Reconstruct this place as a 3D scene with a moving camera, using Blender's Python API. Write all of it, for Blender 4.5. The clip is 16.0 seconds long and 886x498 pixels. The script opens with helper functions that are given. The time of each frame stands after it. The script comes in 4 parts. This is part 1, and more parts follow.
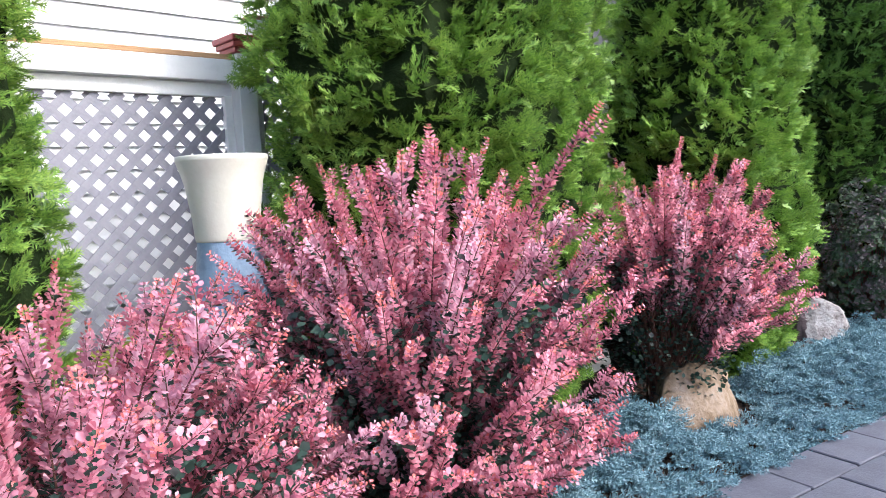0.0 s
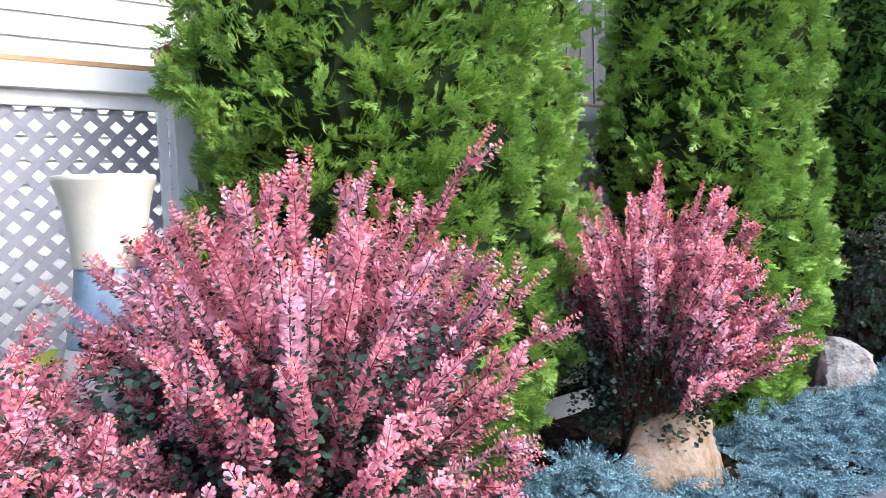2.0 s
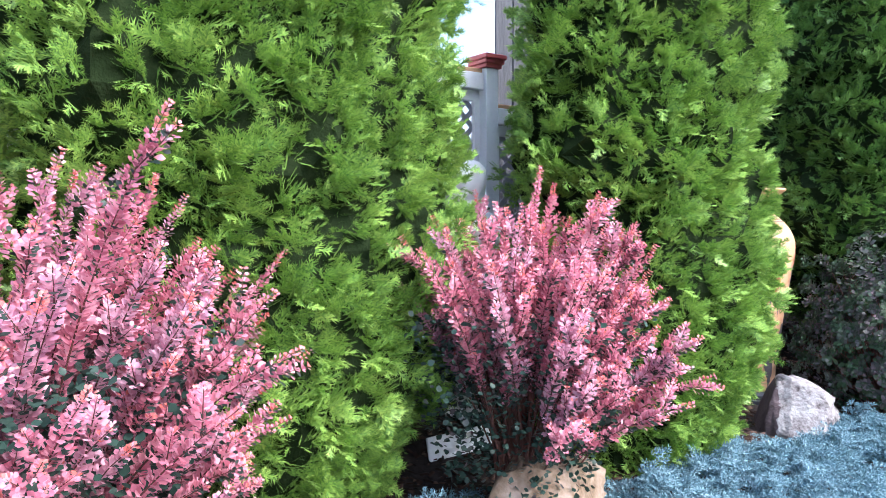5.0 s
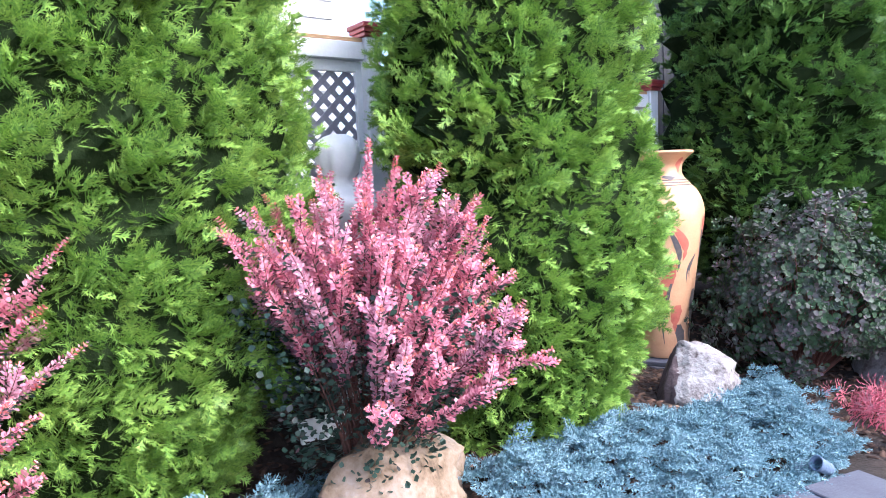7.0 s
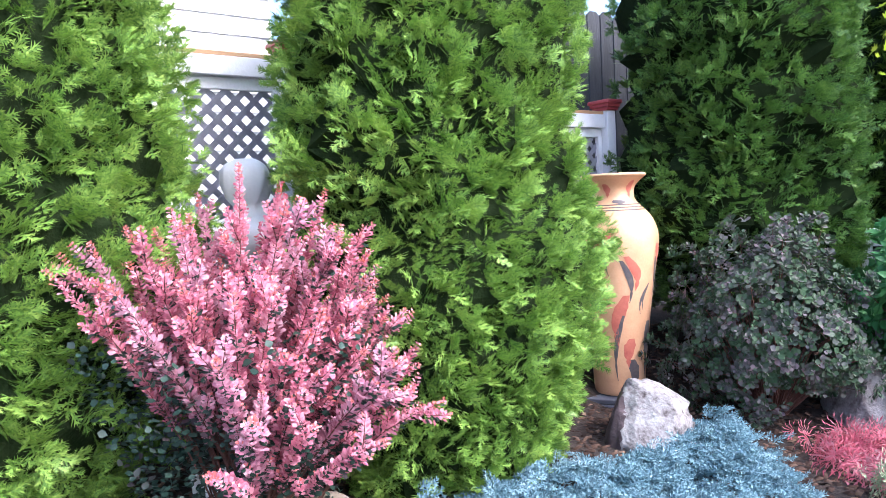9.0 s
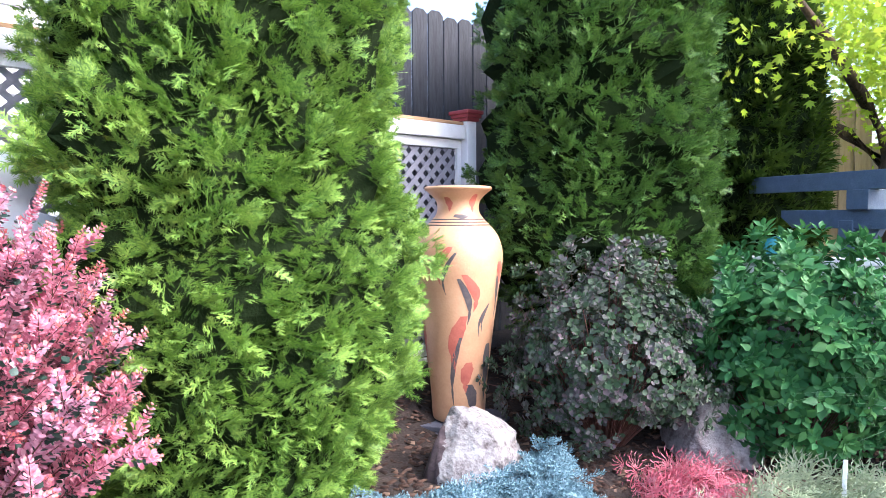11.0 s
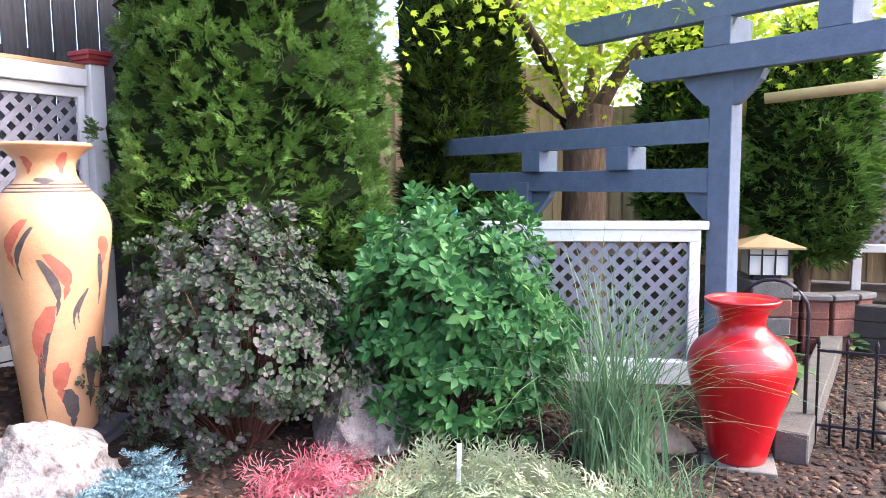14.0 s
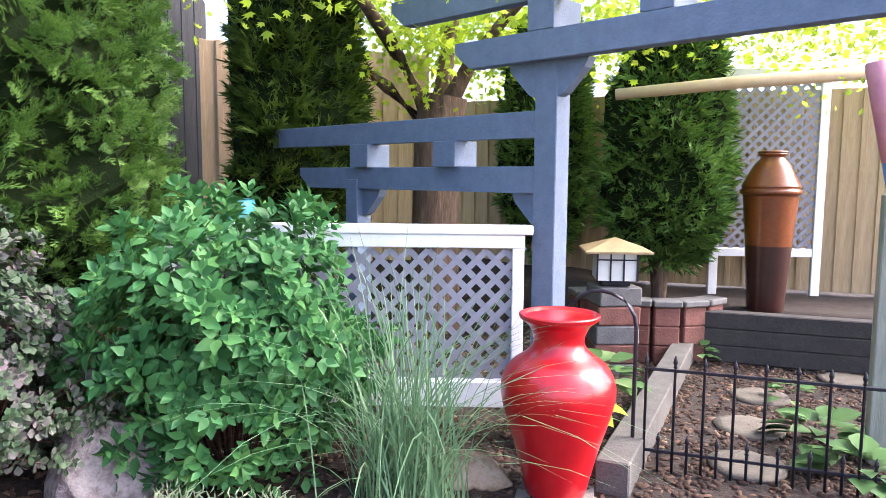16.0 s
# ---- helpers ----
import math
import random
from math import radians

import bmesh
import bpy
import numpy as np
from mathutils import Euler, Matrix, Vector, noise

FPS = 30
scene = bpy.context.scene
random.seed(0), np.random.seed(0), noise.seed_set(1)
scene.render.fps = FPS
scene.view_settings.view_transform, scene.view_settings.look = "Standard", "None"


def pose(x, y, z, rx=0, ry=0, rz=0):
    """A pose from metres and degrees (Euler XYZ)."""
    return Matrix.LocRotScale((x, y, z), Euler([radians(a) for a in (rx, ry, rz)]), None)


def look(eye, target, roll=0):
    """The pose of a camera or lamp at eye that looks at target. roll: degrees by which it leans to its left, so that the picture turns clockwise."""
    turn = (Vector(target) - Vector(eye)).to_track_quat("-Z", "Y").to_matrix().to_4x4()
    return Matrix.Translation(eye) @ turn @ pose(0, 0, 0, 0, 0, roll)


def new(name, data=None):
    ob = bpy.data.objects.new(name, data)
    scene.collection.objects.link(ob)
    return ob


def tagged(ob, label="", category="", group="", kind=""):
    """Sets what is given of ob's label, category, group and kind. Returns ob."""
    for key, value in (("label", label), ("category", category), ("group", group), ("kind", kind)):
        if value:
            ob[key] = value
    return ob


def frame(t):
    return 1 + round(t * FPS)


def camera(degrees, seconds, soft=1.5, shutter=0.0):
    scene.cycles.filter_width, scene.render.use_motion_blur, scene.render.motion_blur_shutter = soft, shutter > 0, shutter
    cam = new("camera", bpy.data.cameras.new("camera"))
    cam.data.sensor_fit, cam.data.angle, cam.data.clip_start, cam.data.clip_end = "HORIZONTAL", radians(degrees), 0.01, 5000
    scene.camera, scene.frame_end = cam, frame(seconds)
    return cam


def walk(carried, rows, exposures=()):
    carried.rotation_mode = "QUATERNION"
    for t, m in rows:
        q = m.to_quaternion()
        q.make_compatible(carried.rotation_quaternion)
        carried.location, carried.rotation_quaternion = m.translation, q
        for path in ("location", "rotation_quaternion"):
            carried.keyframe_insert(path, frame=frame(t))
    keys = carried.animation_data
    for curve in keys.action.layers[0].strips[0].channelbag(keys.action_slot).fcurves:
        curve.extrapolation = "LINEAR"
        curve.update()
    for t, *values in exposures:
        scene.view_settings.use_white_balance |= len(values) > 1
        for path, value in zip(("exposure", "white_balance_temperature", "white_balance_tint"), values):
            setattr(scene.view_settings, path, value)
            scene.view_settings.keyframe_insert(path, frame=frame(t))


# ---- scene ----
cam = camera(64.69, 16.0, 0.7)
EXPOSURES = [(0.0, 1.65, 6000, 10), (4.5, 2.1, 5700, 11), (7.0, 2.25, 5600, 15), (10.5, 2.2, 5750, 15), (11.5, 2.45, 6000, 16), (12.5, 2.45, 6400, 18), (16.0, 2.7, 6350, 20)]
PATH = [
    (0, (0.112, 0.158, 1.624), (-1.334, 1.526, 1.431), -3.11),
    (0.5, (0.115, 0.352, 1.623), (-1.347, 1.705, 1.449), -3.52),
    (1, (0.2, 0.573, 1.643), (-1.299, 1.888, 1.491), -1.78),
    (1.5, (0.268, 0.736, 1.615), (-1.293, 1.97, 1.413), -0.52),
    (2, (0.291, 0.872, 1.656), (-1.271, 2.112, 1.507), -1.90),
    (2.5, (0.207, 1.017, 1.649), (-1.356, 2.26, 1.53), -1.88),
    (3, (0.188, 1.148, 1.643), (-1.409, 2.343, 1.505), -3.17),
    (3.5, (0.282, 1.33, 1.663), (-1.383, 2.433, 1.542), -1.70),
    (4, (0.386, 1.499, 1.649), (-1.287, 2.587, 1.519), -1.78),
    (4.5, (0.374, 1.714, 1.626), (-1.258, 2.866, 1.517), -1.71),
    (4.7, (0.39, 1.805, 1.611), (-1.228, 2.976, 1.505), -0.24),
    (6.8, (0.816, 2.629, 1.607), (-0.83, 3.749, 1.414), -1.77),
    (7, (0.801, 2.668, 1.602), (-0.818, 3.827, 1.413), -2.39),
    (7.5, (0.75, 2.825, 1.592), (-0.83, 4.038, 1.417), -2.06),
    (8, (0.695, 3.048, 1.606), (-0.883, 4.267, 1.449), -1.61),
    (8.2, (0.696, 3.102, 1.606), (-0.9, 4.298, 1.454), -2.27),
    (10.3, (0.969, 3.692, 1.572), (-0.668, 4.837, 1.477), -2.63),
    (10.5, (0.953, 3.772, 1.567), (-0.65, 4.964, 1.471), -2.46),
    (11, (0.886, 4.046, 1.562), (-0.603, 5.379, 1.471), -0.24),
    (11.5, (0.914, 4.294, 1.579), (-0.463, 5.742, 1.5), -1.73),
    (12, (1.007, 4.626, 1.578), (-0.293, 6.143, 1.484), -0.10),
    (12.5, (1.038, 4.769, 1.563), (-0.151, 6.371, 1.432), -0.25),
    (13, (1.041, 4.842, 1.557), (-0.096, 6.479, 1.394), -1.27),
    (13.5, (1.174, 5.001, 1.536), (0.077, 6.665, 1.365), -0.17),
    (14, (1.198, 5.181, 1.543), (0.189, 6.897, 1.349), -0.57),
    (14.5, (1.106, 5.369, 1.564), (0.166, 7.122, 1.358), -1.41),
    (15, (1.08, 5.519, 1.542), (0.25, 7.322, 1.292), -2.09),
    (15.5, (1.245, 5.758, 1.536), (0.446, 7.576, 1.303), -1.06),
    (16, (1.522, 6.096, 1.545), (0.744, 7.927, 1.339), 0.41),
]
walk(cam, [(t, look(eye, target, roll)) for t, eye, target, roll in PATH], EXPOSURES)


# ---- light ----
world = bpy.data.worlds.new("sky")
scene.world = world
world.use_nodes = True
wn = world.node_tree.nodes
sky = wn.new("ShaderNodeTexSky")
sky.sky_type, sky.sun_disc = "NISHITA", False
sky.sun_elevation, sky.sun_rotation = radians(44), radians(68)
sky.air_density, sky.dust_density = 1.0, 4.0
world.node_tree.links.new(sky.outputs[0], wn["Background"].inputs[0])
wn["Background"].inputs[1].default_value = 0.15
sun = new("sun", bpy.data.lights.new("sun", "SUN"))
sun.data.energy, sun.data.angle, sun.data.color = 1.05, radians(24), (1.0, 0.97, 0.93)
sun.matrix_world = look((8.5, 3.5, 9.0), (0, 0, 0))


# ---- materials ----
def material(name):
    m = bpy.data.materials.new(name)
    m.use_nodes = True
    return m, m.node_tree.nodes, m.node_tree.links, m.node_tree.nodes["Principled BSDF"]


def ramp_node(n, stops):
    r = n.new("ShaderNodeValToRGB")
    e = r.color_ramp.elements
    while len(e) < len(stops):
        e.new(0.5)
    for k, (p, c) in zip(e, stops):
        k.position, k.color = p, (*c, 1)
    return r


def surface(name, stops, scale=8.0, rough=0.7, bump=0.3, bump_scale=60.0, stretch=(1, 1, 1), metal=0.0, per_object=0.0, coat=0.0, gloss=0.5):
    """Painted, wooden, stone or earthen surface: two scales of noise over a colour ramp, with a fine bump."""
    m, n, l, b = material(name)
    co = n.new("ShaderNodeTexCoord")
    mp = n.new("ShaderNodeMapping")
    mp.inputs["Scale"].default_value = stretch
    l.new(co.outputs["Object"], mp.inputs[0])
    a = n.new("ShaderNodeTexNoise")
    a.inputs["Scale"].default_value, a.inputs["Detail"].default_value, a.inputs["Roughness"].default_value = scale, 6, 0.65
    l.new(mp.outputs[0], a.inputs["Vector"])
    f = n.new("ShaderNodeTexNoise")
    f.inputs["Scale"].default_value, f.inputs["Detail"].default_value = bump_scale, 4
    l.new(mp.outputs[0], f.inputs["Vector"])
    mix = n.new("ShaderNodeMath")
    mix.operation = "MULTIPLY_ADD"
    mix.inputs[1].default_value = 0.3
    l.new(f.outputs[0], mix.inputs[0])
    off = n.new("ShaderNodeMath")
    off.operation = "SUBTRACT"
    off.inputs[1].default_value = 0.15
    l.new(a.outputs[0], off.inputs[0])
    last = off
    if per_object:
        oi = n.new("ShaderNodeObjectInfo")
        po = n.new("ShaderNodeMath")
        po.operation, po.inputs[1].default_value = "MULTIPLY_ADD", per_object
        l.new(oi.outputs["Random"], po.inputs[0])
        l.new(off.outputs[0], po.inputs[2])
        last = po
    l.new(last.outputs[0], mix.inputs[2])
    r = ramp_node(n, stops)
    l.new(mix.outputs[0], r.inputs[0])
    l.new(r.outputs[0], b.inputs["Base Color"])
    b.inputs["Roughness"].default_value, b.inputs["Metallic"].default_value = rough, metal
    b.inputs["Specular IOR Level"].default_value = gloss
    b.inputs["Coat Weight"].default_value = coat
    b.inputs["Coat Roughness"].default_value = 0.12
    bp = n.new("ShaderNodeBump")
    bp.inputs["Strength"].default_value, bp.inputs["Distance"].default_value = bump, 0.01
    l.new(f.outputs[0], bp.inputs["Height"])
    l.new(bp.outputs[0], b.inputs["Normal"])
    return m


def leaf(name, stops, rough=0.5, through_light=0.25, patch=3.0, patch_weight=0.6, gloss=0.28):
    """Leaves: each leaf takes its own colour of the ramp, in drifts over the plant; some light passes through."""
    m, n, l, b = material(name)
    g = n.new("ShaderNodeNewGeometry")
    co = n.new("ShaderNodeTexCoord")
    a = n.new("ShaderNodeTexNoise")
    a.inputs["Scale"].default_value, a.inputs["Detail"].default_value = patch, 3
    l.new(co.outputs["Object"], a.inputs["Vector"])
    s = n.new("ShaderNodeMath")
    s.operation, s.inputs[1].default_value = "MULTIPLY_ADD", 1 - patch_weight
    p = n.new("ShaderNodeMath")
    p.operation, p.inputs[1].default_value, p.inputs[2].default_value = "MULTIPLY_ADD", patch_weight * 1.8, -0.4 * patch_weight
    l.new(a.outputs[0], p.inputs[0])
    l.new(g.outputs["Random Per Island"], s.inputs[0])
    l.new(p.outputs[0], s.inputs[2])
    r = ramp_node(n, stops)
    l.new(s.outputs[0], r.inputs[0])
    l.new(r.outputs[0], b.inputs["Base Color"])
    b.inputs["Roughness"].default_value = rough
    b.inputs["Specular IOR Level"].default_value = gloss
    t = n.new("ShaderNodeBsdfTranslucent")
    l.new(r.outputs[0], t.inputs[0])
    mx = n.new("ShaderNodeMixShader")
    mx.inputs[0].default_value = through_light
    l.new(b.outputs[0], mx.inputs[1])
    l.new(t.outputs[0], mx.inputs[2])
    l.new(mx.outputs[0], n["Material Output"].inputs[0])
    return m


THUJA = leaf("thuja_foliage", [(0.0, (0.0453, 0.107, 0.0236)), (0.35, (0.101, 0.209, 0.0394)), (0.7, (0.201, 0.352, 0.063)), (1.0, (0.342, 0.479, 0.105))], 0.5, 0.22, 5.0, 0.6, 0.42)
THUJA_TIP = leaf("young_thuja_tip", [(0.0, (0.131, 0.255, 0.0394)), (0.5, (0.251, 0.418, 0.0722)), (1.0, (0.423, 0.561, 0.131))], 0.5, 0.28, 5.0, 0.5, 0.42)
# Darker copies of the foliage above: the trees' shade is put into the colour.
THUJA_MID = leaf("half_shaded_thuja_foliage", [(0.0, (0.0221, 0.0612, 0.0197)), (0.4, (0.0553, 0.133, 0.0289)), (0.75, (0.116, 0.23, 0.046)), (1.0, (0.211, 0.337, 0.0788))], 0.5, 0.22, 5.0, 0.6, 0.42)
THUJA_MID_TIP = leaf("half_shaded_thuja_tip", [(0.0, (0.0704, 0.163, 0.0315)), (0.5, (0.141, 0.275, 0.0525)), (1.0, (0.261, 0.398, 0.0922))], 0.5, 0.26, 5.0, 0.5, 0.42)
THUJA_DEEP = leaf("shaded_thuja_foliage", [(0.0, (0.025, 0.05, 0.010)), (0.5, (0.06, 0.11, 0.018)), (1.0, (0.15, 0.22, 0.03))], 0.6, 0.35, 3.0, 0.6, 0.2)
# Near-black: carries the shade in the gaps between sprays.
THUJA_CORE = surface("thuja_inner_shade", [(0.2, (0.0042, 0.01, 0.0027)), (0.8, (0.0154, 0.024, 0.009))], 20, 0.95, 0.8, 80, gloss=0.05)
PINK = leaf("pink_barberry_leaf", [(0.0, (0.342, 0.0769, 0.128)), (0.35, (0.57, 0.179, 0.249)), (0.65, (0.76, 0.339, 0.414)), (1.0, (0.817, 0.513, 0.584))], 0.6, 0.25, 6.0, 0.5)
PALE_PINK = leaf("mauve_pink_barberry_leaf", [(0.0, (0.342, 0.11, 0.18)), (0.4, (0.589, 0.262, 0.35)), (0.7, (0.722, 0.423, 0.51)), (1.0, (0.798, 0.584, 0.66))], 0.6, 0.25, 6.0, 0.5)
CORAL = leaf("coral_barberry_tip", [(0.0, (0.55, 0.10, 0.09)), (1.0, (0.80, 0.30, 0.27))], 0.5, 0.25)
# Dark green and purple inner leaves, deepened with the shade inside the bush.
DARK_LEAF = leaf("dark_shaded_barberry_leaf", [(0.0, (0.012, 0.028, 0.022)), (0.6, (0.03, 0.06, 0.045)), (0.85, (0.07, 0.035, 0.05)), (1.0, (0.12, 0.05, 0.07))], 0.45, 0.12)
BLUE = leaf("blue_juniper_needle", [(0.0, (0.035, 0.075, 0.085)), (0.4, (0.12, 0.22, 0.265)), (0.75, (0.25, 0.39, 0.45)), (1.0, (0.44, 0.59, 0.61))], 0.65, 0.1, 7.0, 0.6)
PURPLE = leaf("grey_purple_leaf", [(0.0, (0.018, 0.045, 0.022)), (0.4, (0.055, 0.10, 0.05)), (0.65, (0.115, 0.11, 0.11)), (1.0, (0.28, 0.18, 0.22))], 0.6, 0.15, 4.0, 0.6)
MINT = leaf("fresh_green_leaf", [(0.0, (0.02, 0.08, 0.028)), (0.5, (0.055, 0.19, 0.06)), (1.0, (0.15, 0.34, 0.10))], 0.5, 0.25, 3.0, 0.5)
GRASS = leaf("grey_green_blade", [(0.0, (0.06, 0.13, 0.06)), (0.6, (0.13, 0.24, 0.13)), (1.0, (0.26, 0.36, 0.2))], 0.45, 0.25)
LACE_RED = leaf("pink_lace_leaf", [(0.0, (0.42, 0.07, 0.11)), (0.45, (0.55, 0.13, 0.18)), (0.75, (0.42, 0.22, 0.24)), (1.0, (0.40, 0.30, 0.28))], 0.6, 0.3, 2.5, 0.6)
LACE_GREY = leaf("grey_green_lace_leaf", [(0.0, (0.2, 0.25, 0.15)), (0.6, (0.35, 0.425, 0.275)), (1.0, (0.525, 0.45, 0.388))], 0.5, 0.25)
# Ramp raised: part of the glow from behind is put into the leaf colour.
CANOPY = leaf("backlit_maple_leaf", [(0.0, (0.2, 0.34, 0.03)), (0.5, (0.42, 0.56, 0.05)), (1.0, (0.68, 0.70, 0.10))], 0.5, 0.7)
HOSTA = leaf("hosta_leaf", [(0.0, (0.03, 0.08, 0.025)), (0.7, (0.085, 0.17, 0.06)), (1.0, (0.28, 0.32, 0.16))], 0.4, 0.2)
YELLOW = leaf("yellow_green_leaf", [(0.0, (0.2, 0.3, 0.03)), (1.0, (0.5, 0.55, 0.06))], 0.45, 0.3)
BARK = surface("rough_brown_bark", [(0.25, (0.04, 0.025, 0.018)), (0.6, (0.16, 0.10, 0.07)), (0.85, (0.30, 0.21, 0.15))], 6, 0.9, 1.0, 22, (3, 3, 0.5))
TWIG = surface("dark_red_twig", [(0.2, (0.06, 0.025, 0.02)), (0.8, (0.16, 0.06, 0.045))], 30, 0.7)
SOIL = surface("dark_mulch_soil", [(0.2, (0.008, 0.005, 0.004)), (0.5, (0.022, 0.014, 0.011)), (0.85, (0.055, 0.036, 0.028))], 7, 0.95, 1.0, 45)
CHIP = leaf("bark_chip", [(0.0, (0.009, 0.00525, 0.00375)), (0.45, (0.0375, 0.0195, 0.0135)), (0.75, (0.0975, 0.0562, 0.039)), (1.0, (0.225, 0.158, 0.112))], 0.85, 0.0, 3.0, 0.25)
PAVER = surface("blue_grey_paver", [(0.2, (0.05, 0.053, 0.075)), (0.8, (0.10, 0.104, 0.135))], 5, 0.8, 0.4, 90, per_object=0.2)
WHITE = surface("worn_white_paint", [(0.15, (0.62, 0.63, 0.66)), (0.5, (0.78, 0.79, 0.81)), (0.9, (0.83, 0.84, 0.85))], 5, 0.55, 0.2, 50)
GREY_SLAT = surface("grey_lattice_paint", [(0.2, (0.18, 0.18, 0.225)), (0.8, (0.28, 0.28, 0.33))], 6, 0.65, 0.2, 60)
RAW_WOOD = surface("worn_orange_wood", [(0.2, (0.30, 0.15, 0.07)), (0.8, (0.60, 0.38, 0.20))], 4, 0.75, 0.4, 40, (6, 0.6, 6))
RED_PAINT = surface("dark_red_paint", [(0.2, (0.24, 0.035, 0.04)), (0.8, (0.36, 0.06, 0.065))], 6, 0.5, 0.2)
SIDING = surface("white_siding", [(0.2, (0.74, 0.74, 0.74)), (0.8, (0.84, 0.84, 0.83))], 2, 0.5, 0.08, 40)
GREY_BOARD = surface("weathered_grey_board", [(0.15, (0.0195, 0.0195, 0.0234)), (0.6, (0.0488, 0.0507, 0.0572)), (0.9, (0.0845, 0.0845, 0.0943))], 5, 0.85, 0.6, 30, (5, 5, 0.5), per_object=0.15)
TAN_BOARD = surface("tan_fence_board", [(0.15, (0.30, 0.20, 0.11)), (0.6, (0.47, 0.34, 0.2)), (0.9, (0.58, 0.44, 0.28))], 4, 0.8, 0.4, 30, (5, 5, 0.5), per_object=0.15)
BLUE_PAINT = surface("slate_blue_stained_wood", [(0.15, (0.075, 0.11, 0.175)), (0.6, (0.115, 0.16, 0.24)), (0.95, (0.16, 0.205, 0.29))], 6, 0.6, 0.35, 35, (2, 2, 2))
TIMBER = surface("dark_landscape_timber", [(0.2, (0.0165, 0.0154, 0.0165)), (0.8, (0.0495, 0.044, 0.044))], 8, 0.9, 0.6, 40)
CONCRETE = surface("grey_concrete", [(0.2, (0.10, 0.095, 0.09)), (0.8, (0.19, 0.185, 0.175))], 6, 0.9, 0.4, 80)
OLD_CONCRETE = surface("weathered_dark_concrete", [(0.2, (0.05, 0.048, 0.047)), (0.8, (0.12, 0.115, 0.108))], 5, 0.9, 0.6, 70)
IRON = surface("black_iron", [(0.2, (0.012, 0.012, 0.018)), (0.8, (0.035, 0.035, 0.05))], 20, 0.4, 0.2, metal=0.5)
LAMP_WHITE = surface("frosted_lamp_panel", [(0.2, (0.7, 0.7, 0.68)), (0.8, (0.82, 0.82, 0.8))], 3, 0.4, 0.05)
TAN_ROOF = surface("tan_lantern_roof", [(0.2, (0.30, 0.2, 0.11)), (0.8, (0.44, 0.31, 0.18))], 8, 0.7)
RED_BLOCK = surface("red_stone_block", [(0.2, (0.12, 0.045, 0.036)), (0.8, (0.23, 0.1, 0.08))], 9, 0.9, 0.6, 50)
GREY_BLOCK = surface("grey_stone_block", [(0.2, (0.08, 0.08, 0.088)), (0.8, (0.17, 0.165, 0.165))], 9, 0.9, 0.6, 50)
STEP_STONE = surface("stepping_stone", [(0.2, (0.065, 0.055, 0.046)), (0.8, (0.13, 0.115, 0.095))], 8, 0.9, 0.5, 60)
PALE_WOOD = surface("peeled_pole_wood", [(0.2, (0.52, 0.36, 0.2)), (0.8, (0.7, 0.53, 0.34))], 4, 0.7, 0.3, 30)
GREY_POST = surface("grey_green_weathered_post", [(0.2, (0.16, 0.18, 0.15)), (0.8, (0.34, 0.35, 0.3))], 5, 0.85, 0.5, 30, (5, 5, 0.6))
PINK_PAINT = surface("faded_pink_paint", [(0.2, (0.5, 0.2, 0.27)), (0.8, (0.66, 0.32, 0.4))], 6, 0.6, 0.2)
BLUE_POLE = surface("bright_blue_paint", [(0.2, (0.08, 0.2, 0.42)), (0.8, (0.15, 0.3, 0.55))], 6, 0.5, 0.2)
RED_GLAZE = surface("red_ceramic_glaze", [(0.2, (0.40, 0.003, 0.008)), (0.8, (0.54, 0.006, 0.014))], 5, 0.32, 0.05, 40, coat=0.5)
CLAY = surface("peach_painted_clay", [(0.15, (0.475, 0.238, 0.123)), (0.55, (0.616, 0.352, 0.202)), (0.9, (0.669, 0.431, 0.282))], 3, 0.38, 0.12, 70, coat=0.15)
CLAY_RED = surface("brick_red_brush_stroke", [(0.2, (0.36, 0.08, 0.055)), (0.8, (0.55, 0.17, 0.12))], 14, 0.45, 0.1)
CLAY_GREY = surface("charcoal_stroke_and_hollow_shade", [(0.2, (0.04, 0.04, 0.055)), (0.8, (0.15, 0.12, 0.11))], 14, 0.45, 0.1)
CREAM_GLAZE = surface("cream_glaze", [(0.2, (0.464, 0.464, 0.384)), (0.8, (0.576, 0.576, 0.512))], 4, 0.35, 0.1, 50, coat=0.2)
BLUE_GLAZE = surface("grey_blue_glaze", [(0.2, (0.12, 0.19, 0.28)), (0.8, (0.24, 0.34, 0.45))], 12, 0.4, 0.3, 50, coat=0.2)
WHITE_GLAZE = surface("white_glaze", [(0.2, (0.561, 0.57, 0.578)), (0.8, (0.663, 0.671, 0.68))], 4, 0.35, 0.1, 50, coat=0.2)
URN_GLAZE = surface("amber_brown_glaze", [(0.2, (0.07, 0.02, 0.008)), (0.5, (0.17, 0.045, 0.012)), (0.9, (0.28, 0.09, 0.02))], 2.5, 0.28, 0.1, 40, coat=0.4)
URN_DARK = surface("dark_brown_glaze_and_hollow_shade", [(0.2, (0.02, 0.007, 0.006)), (0.8, (0.05, 0.014, 0.011))], 3, 0.3, 0.1, 40, coat=0.4)
QUARTZ = surface("white_quartz_rock", [(0.32, (0.0702, 0.0546, 0.0546)), (0.45, (0.211, 0.191, 0.191)), (0.68, (0.343, 0.335, 0.335))], 11, 0.85, 1.0, 40)
ROCK_SHADE = surface("shaded_rock_face", [(0.2, (0.05, 0.035, 0.04)), (0.8, (0.12, 0.085, 0.09))], 6, 0.9, 0.6, 40)
